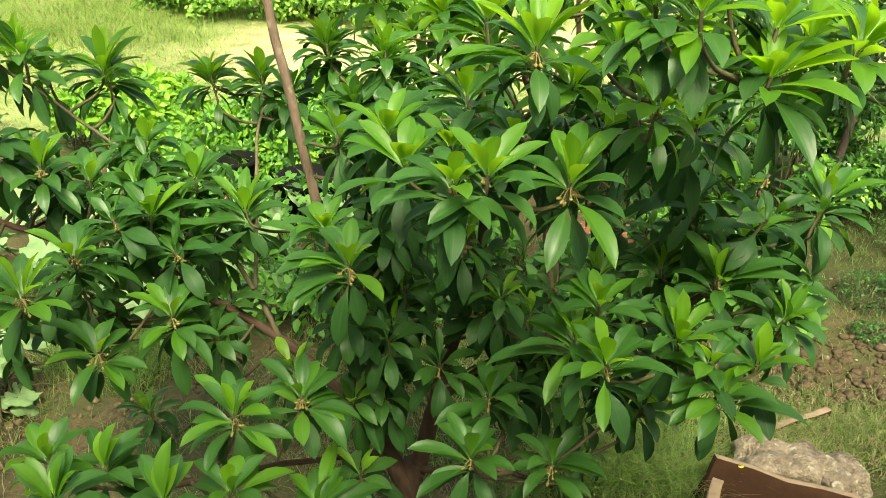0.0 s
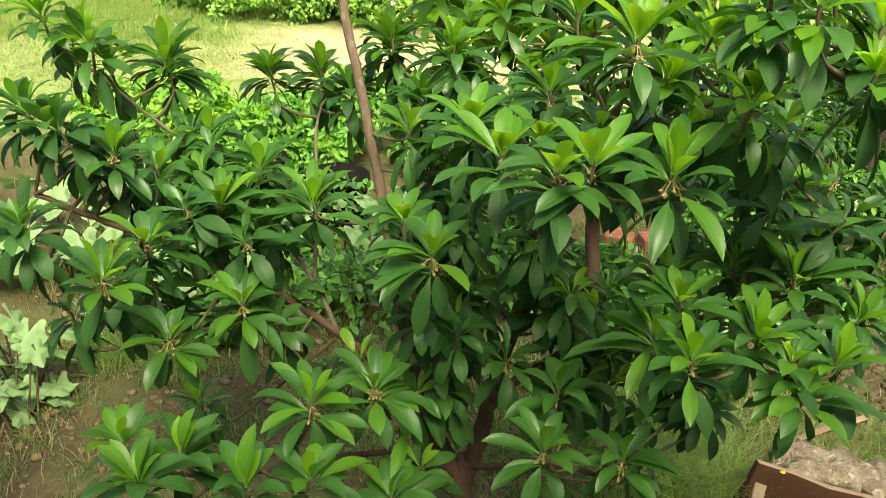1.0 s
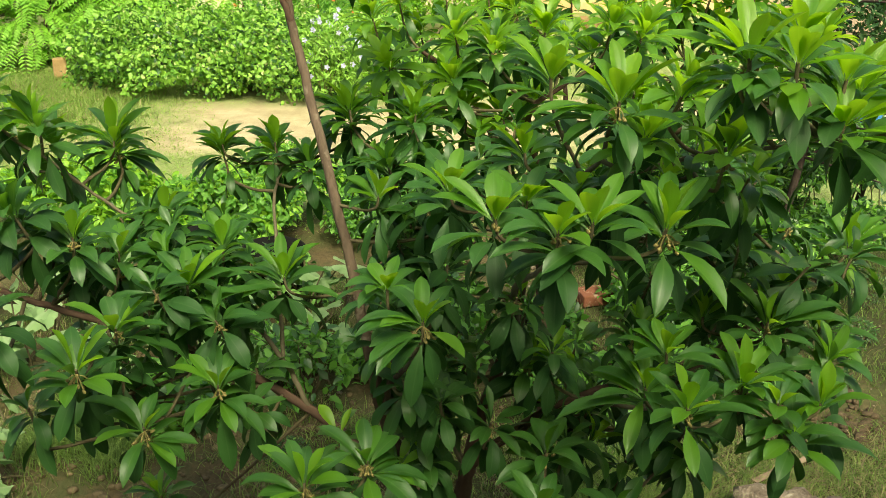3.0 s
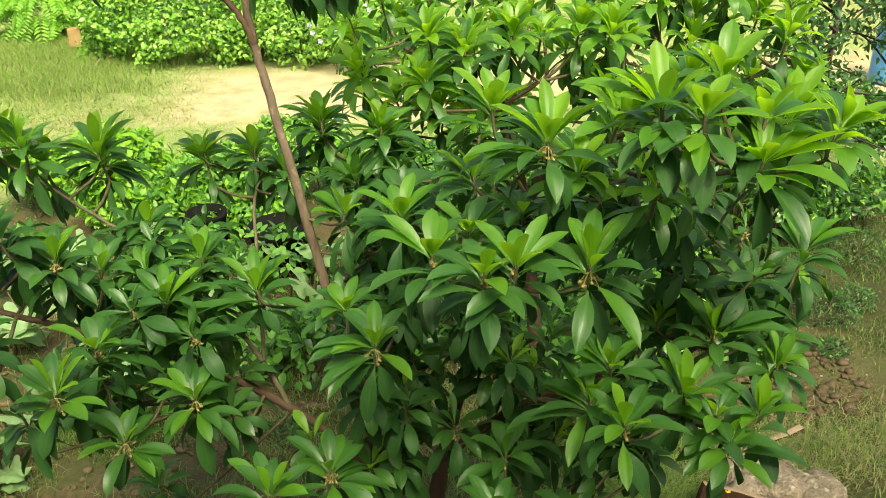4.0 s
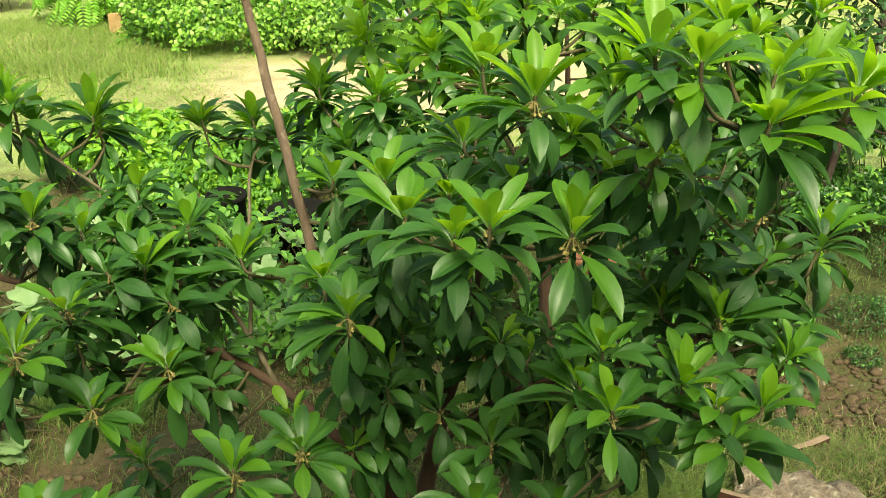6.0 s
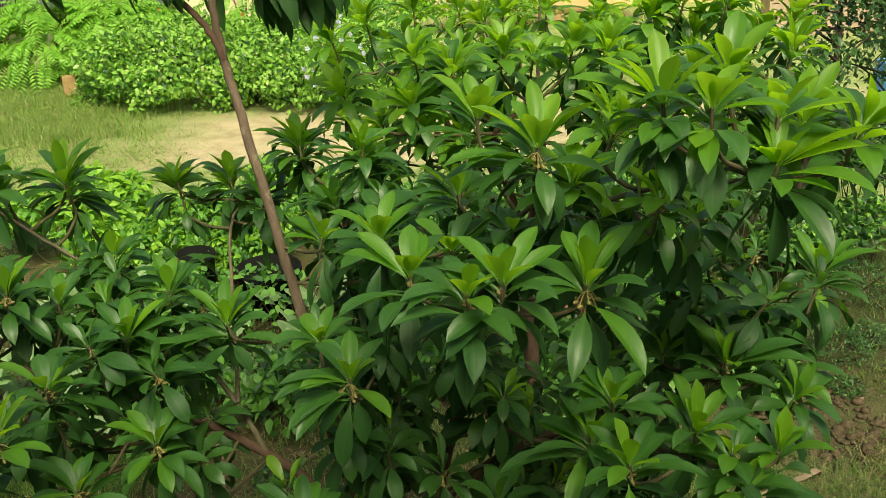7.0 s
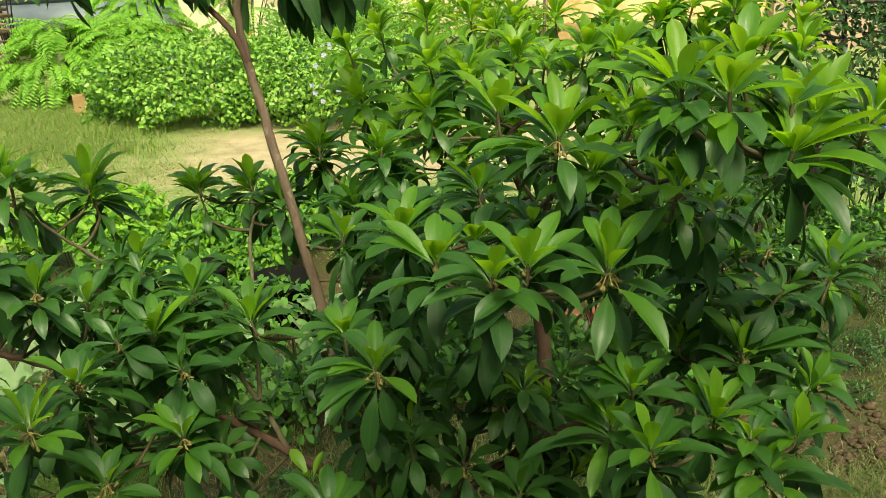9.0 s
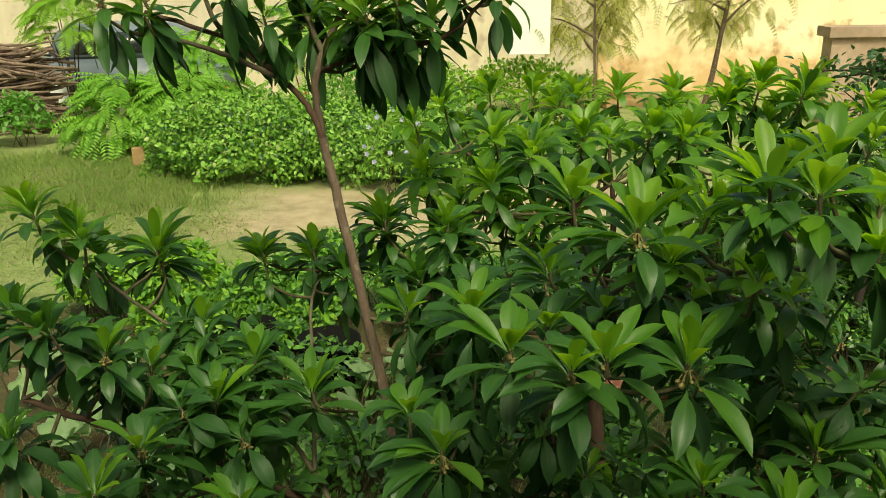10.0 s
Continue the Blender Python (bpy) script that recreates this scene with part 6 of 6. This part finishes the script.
tube(hose, glide([(0.30, 1.70, 0.02), (0.45, 1.82, 0.06), (0.568, 1.88, 0.12), (0.72, 1.89, 0.172), (0.83, 1.90, 0.202), (0.92, 1.92, 0.18), (0.99, 1.98, 0.09), (1.03, 2.03, 0.0)], 8), 0.0135, 0.0135, 12)
tagged(part("hose", hose, [hose_blue]), "blue rubber garden hose curving over the slabs", "hose")


# ---------------------------------------------------------------- grass, weeds and loose stones
def blades(name, label, n, area, heights, materials, shares, seed, lean=0.5, width=0.0035, clumps=0, spread=0.06, bare=None):
    rs = np.random.RandomState(seed)
    (x0, x1), (y0, y1) = area
    if clumps:
        centres = np.stack((rs.uniform(x0, x1, clumps), rs.uniform(y0, y1, clumps)), 1)
        xy = centres[rs.randint(0, clumps, n)] + rs.normal(size=(n, 2)) * spread
    else:
        xy = np.stack((rs.uniform(x0, x1, n), rs.uniform(y0, y1, n)), 1)
    if bare:
        (a, c), (d, e) = bare
        wob = 0.35 * np.sin(xy[:, 0] * 2.3) + 0.2 * np.sin(xy[:, 0] * 5.1 + 1) + rs.normal(size=n) * 0.18
        inside = (xy[:, 0] > a + wob) & (xy[:, 0] < c) & (xy[:, 1] > d + wob) & (xy[:, 1] < e + wob)
        xy = xy[~inside]
        n = len(xy)
    geo = Geo()
    base = np.array([(x, y, lie(x, y) - 0.004) for x, y in xy])
    h = rs.uniform(*heights, n)
    a = rs.uniform(0, 6.28, n)
    reach = h * lean * rs.uniform(0.45, 1.0, n)
    tip = np.stack((np.cos(a) * reach, np.sin(a) * reach, h), 1)
    side = np.stack((-np.sin(a), np.cos(a), np.zeros(n)), 1) * width
    points = np.stack((base - side, base + side, base + tip * (0.3, 0.3, 0.6) - side * 0.7, base + tip * (0.3, 0.3, 0.6) + side * 0.7, base + tip), 1)
    quads = np.array([(0, 1, 3, 2)])
    tris = np.array([(2, 3, 4)])
    pick, edge = rs.random(n), 0.0
    for slot, share in enumerate(shares):
        mask = (pick >= edge) & (pick < edge + share)
        edge += share
        p = points[mask].reshape(-1, 3)
        k = (np.arange(mask.sum()) * 5)[:, None]
        geo.add(p, quads + k, slot)
        geo.faces.append(tris + k + geo.count - len(p))
        geo.slots.append(np.full(len(k), slot))
    ob = part(name, geo, materials)
    return tagged(ob, label, "grass", kind="stuff")


blades("grass", "thin fine grass on the lawn", 90000, ((-8, 3.5), (5.4, 11)), (0.006, 0.018), [grass_green, grass_dry], (0.9, 0.1), 71, width=0.005, lean=3.5, clumps=520, spread=0.22, bare=((-2.2, 5), (6.7, 8.8)))
blades("grass", "taller grass at the edge of the hedge", 36000, ((-6.8, -2.6), (7.9, 10.4)), (0.02, 0.12), [grass_green, near_blade, grass_dry], (0.84, 0.04, 0.12), 72, lean=1.7, width=0.0034, clumps=150, spread=0.2)
blades("grass", "short worn grass where the track meets the lawn", 11000, ((-5.2, -2.3), (6.3, 8.3)), (0.008, 0.04), [grass_green, grass_dry], (0.66, 0.34), 80, lean=2.2, width=0.0036, clumps=190, spread=0.16)
blades("grass", "soft tuft of fine grass beside the slabs", 9000, ((0.42, 0.92), (2.14, 2.85)), (0.03, 0.15), [grass_green, near_blade, straw], (0.50, 0.42, 0.08), 73, width=0.0017, clumps=90, spread=0.045, lean=1.5)
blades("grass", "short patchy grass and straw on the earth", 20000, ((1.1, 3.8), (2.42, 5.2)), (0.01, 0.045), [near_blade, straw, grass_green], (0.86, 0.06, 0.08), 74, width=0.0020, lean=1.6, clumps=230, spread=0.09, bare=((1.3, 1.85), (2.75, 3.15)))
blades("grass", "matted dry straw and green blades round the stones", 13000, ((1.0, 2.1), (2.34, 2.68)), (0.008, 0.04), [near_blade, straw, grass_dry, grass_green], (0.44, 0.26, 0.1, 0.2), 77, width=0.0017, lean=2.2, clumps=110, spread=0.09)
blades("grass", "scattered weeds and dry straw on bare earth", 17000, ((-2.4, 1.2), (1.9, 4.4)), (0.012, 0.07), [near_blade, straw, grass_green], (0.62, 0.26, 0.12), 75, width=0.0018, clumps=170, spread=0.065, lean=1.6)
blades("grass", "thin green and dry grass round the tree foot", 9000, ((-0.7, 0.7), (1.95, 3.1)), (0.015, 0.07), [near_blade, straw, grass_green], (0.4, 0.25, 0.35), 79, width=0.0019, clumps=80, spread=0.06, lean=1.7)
blades("grass", "fine feathery green weed spreading on the soil", 4000, ((-1.65, -1.25), (2.7, 3.2)), (0.03, 0.12), [near_blade, grass_green], (0.6, 0.4), 78, width=0.0017, clumps=16, spread=0.06, lean=1.6)
for k, (x, y, r, h) in enumerate(((2.02, 3.5, 0.15, 0.11), (2.22, 3.62, 0.1, 0.08), (1.62, 3.85, 0.16, 0.12), (2.45, 4.1, 0.2, 0.14), (1.9, 3.2, 0.08, 0.05), (-1.35, 3.3, 0.1, 0.07), (-0.62, 2.75, 0.09, 0.06))):
    shrub("weed", "small leafy green weed on the thin grass", [((x, y, h * 0.4), (r, r, h))], int(900 * r / 0.15), 0.017, [shrub_green, citrus_green], (0.12, 0.88), 230 + k, aspect=0.4, group="small weeds")


yellow_weed = thing("flowering_weed", "thin weed with one small yellow flower at the slabs", "weed", (0.985, 2.16, 0))
weed_geo = Geo()
for k, tip in enumerate(((0.007, -0.04, 0.186), (-0.05, 0.0, 0.15), (0.05, 0.02, 0.14), (0.0, 0.05, 0.17))):
    tube(weed_geo, glide([(0, 0, -0.01), (tip[0] * 0.3, tip[1] * 0.3, tip[2] * 0.6), tip], 4), 0.0018, 0.0012, 5)
    wrs = np.random.RandomState(90 + k)
    strew(weed_geo, small_leaf(0.3), np.array([np.array(tip) * f for f in (0.4, 0.6, 0.8)]), wrs.normal(size=(3, 3)), np.tile((0, 0, 1.0), (3, 1)), [0.035, 0.03, 0.025])
part("stem", weed_geo, [near_blade], yellow_weed)
petal_geo = Geo()
for k in range(7):
    a = 2 * math.pi * k / 7
    strew(petal_geo, small_leaf(0.6, 0.1, 0.1), np.zeros((1, 3)), np.array(((math.cos(a), math.sin(a), 0.35),)), np.array(((0, -0.3, 1.0),)), [0.011])
part("flower", petal_geo, [yellow_petal], yellow_weed, "small bright yellow flower").location = (0.007, -0.04, 0.188)


def pebbles(n, area, seed, material, label, largest=0.012):
    rs = np.random.RandomState(seed)
    geo = Geo()
    for k in range(n):
        x, y, r = rs.uniform(*area[0]), rs.uniform(*area[1]), 0.003 + largest * rs.random() ** 3
        ball(geo, (x, y, lie(x, y) + r * 0.3), (r * rs.uniform(0.8, 1.5), r, r * rs.uniform(0.5, 0.9)), 0, 4, 6)
    return tagged(part("clods", geo, [material]), label, "pebbles", kind="stuff")


pebbles(420, ((-2.3, 3.4), (1.9, 4.6)), 76, limestone, "loose clods and pebbles on the earth")
pebbles(1100, ((-2.2, 0.4), (2.1, 3.6)), 82, clod_earth, "crumbs of dry brown soil under the tree", 0.02)
pebbles(700, ((1.3, 1.95), (2.68, 3.25)), 83, clod_damp, "crumbs of dug dark soil beside the slabs", 0.022)

# ---------------------------------------------------------------- far side: walls, firewood, car
wall_geo = Geo()
box(wall_geo, (2.55, 15.6, -0.1), (6.5, 15.9, 4.5))
box(wall_geo, (6.53, 16.2, -0.1), (22, 16.5, 4.5))
tagged(part("wall_north", wall_geo, [plaster], smooth=False), "sunlit cream plastered wall stained ochre near its foot", "wall", kind="structure")
west_geo = Geo()
box(west_geo, (-14, 15.68, -0.1), (2.545, 15.98, 4.5))
tagged(part("wall_north_west", west_geo, [concrete], smooth=False), "pinkish grey stained wall behind the firewood", "wall", kind="structure")
shed_geo = Geo()
box(shed_geo, (5.15, 12.0, -0.1), (8.5, 12.3, 1.22))
box(shed_geo, (5.08, 11.93, 1.223), (8.6, 12.37, 1.36))
tagged(part("wall_east", shed_geo, [pink_plaster], smooth=False), "low wall with peeling pink plaster and a flat ledge", "wall", kind="structure")
board_geo = Geo()
box(board_geo, (0.72, 12.6, 0.99), (1.32, 12.64, 2.2))
tagged(part("white_board", board_geo, [white_paint], smooth=False), "plain white board hanging before the wall", "board")

wr = random.Random(81)
pile = thing("firewood_pile", "stack of grey brown firewood branches", "firewood", (-6.5, 12.3, 0))
for k in range(150):
    stick = Geo()
    z = 0.05 + (k // 11) * 0.085 + wr.uniform(-0.03, 0.03)
    y = wr.uniform(-0.35, 0.35)
    x0, x1 = -1.2 + wr.uniform(-0.4, 0.5), 0.82 + wr.uniform(-0.6, 0.15)
    tilt = wr.uniform(-0.16, 0.16)
    tube(stick, glide([(x0, y, z - tilt), (x0 * 0.6 + x1 * 0.4, y + wr.uniform(-0.1, 0.1), z + wr.uniform(-0.07, 0.07)), (x0 * 0.3 + x1 * 0.7, y + wr.uniform(-0.1, 0.1), z + wr.uniform(-0.06, 0.06)), (x1, y + wr.uniform(-0.14, 0.14), z + tilt)], 4), wr.uniform(0.016, 0.042), wr.uniform(0.008, 0.026), 7, 0, 0.14, wr)
    part("stick", stick, [wood_grey], pile)
post_geo = Geo()
box(post_geo, (-6.48, 13.87, -0.05), (-6.40, 13.95, 0.76))
tagged(part("white_post", post_geo, [white_paint], smooth=False), "white painted post at the end of the firewood", "post")


def car(place, turn):
    ob = thing("parked_car", "grey hatchback parked behind the bushes", "car", place)
    ob.rotation_euler = (0, 0, radians(turn))

    def shell(name, low, high, material, offset, taper=(0.0, 0.0), parent=ob):
        bm = bmesh.new()
        bmesh.ops.create_cube(bm, size=1.0)
        for v in bm.verts:
            top = v.co.z > 0
            for i in range(3):
                v.co[i] = low[i] + (v.co[i] + 0.5) * (high[i] - low[i])
            if top:
                v.co.x *= 1 - taper[0]
                v.co.y *= 1 - taper[1]
        bmesh.ops.bevel(bm, geom=list(bm.edges), offset=offset, segments=3, affect="EDGES")
        me = bpy.data.meshes.new(name)
        bm.to_mesh(me)
        bm.free()
        me.materials.append(material)
        me.polygons.foreach_set("use_smooth", np.full(len(me.polygons), True))
        o = new(name, me)
        o.parent = parent
        return o

    shell("body", (-1.8, -0.78, 0.22), (1.8, 0.78, 0.82), car_paint, 0.1, (0.03, 0.06))
    shell("cabin", (-1.3, -0.70, 0.80), (1.2, 0.70, 1.38), car_paint, 0.1, (0.22, 0.14))
    shell("windscreen", (-1.26, -0.56, 0.88), (-0.9, 0.56, 1.28), car_glass, 0.03, (0.12, 0.1))
    shell("side_window", (-0.8, -0.712, 0.90), (0.9, -0.60, 1.25), car_glass, 0.02, (0.1, 0.08))
    for x in (-1.15, 1.15):
        for y in (-0.72, 0.72):
            wheel = Geo()
            tube(wheel, [(0, -0.09, 0), (0, 0.09, 0)], 0.29, 0.29, 24)
            w = part("wheel", wheel, [tyre_rubber], ob)
            w.location = (x, y, 0.29)
            rim = Geo()
            tube(rim, [(0, -0.095, 0), (0, 0.095, 0)], 0.18, 0.18, 16)
            part("rim", rim, [white_paint], w)


car((-5.75, 15.2, 0), 8)

drum_geo = Geo()
tube(drum_geo, [(0, 0, z) for z in (0.0, 0.28, 0.3, 0.32, 0.58, 0.6, 0.62, 0.88)], 0.29, 0.29, 24)
drum = tagged(part("plastic_drum", drum_geo, [blue_plastic]), "blue plastic drum standing behind the slim tree", "drum")
drum.location, drum.scale = (4.5, 7.6, 0), (0.6, 0.6, 0.62)
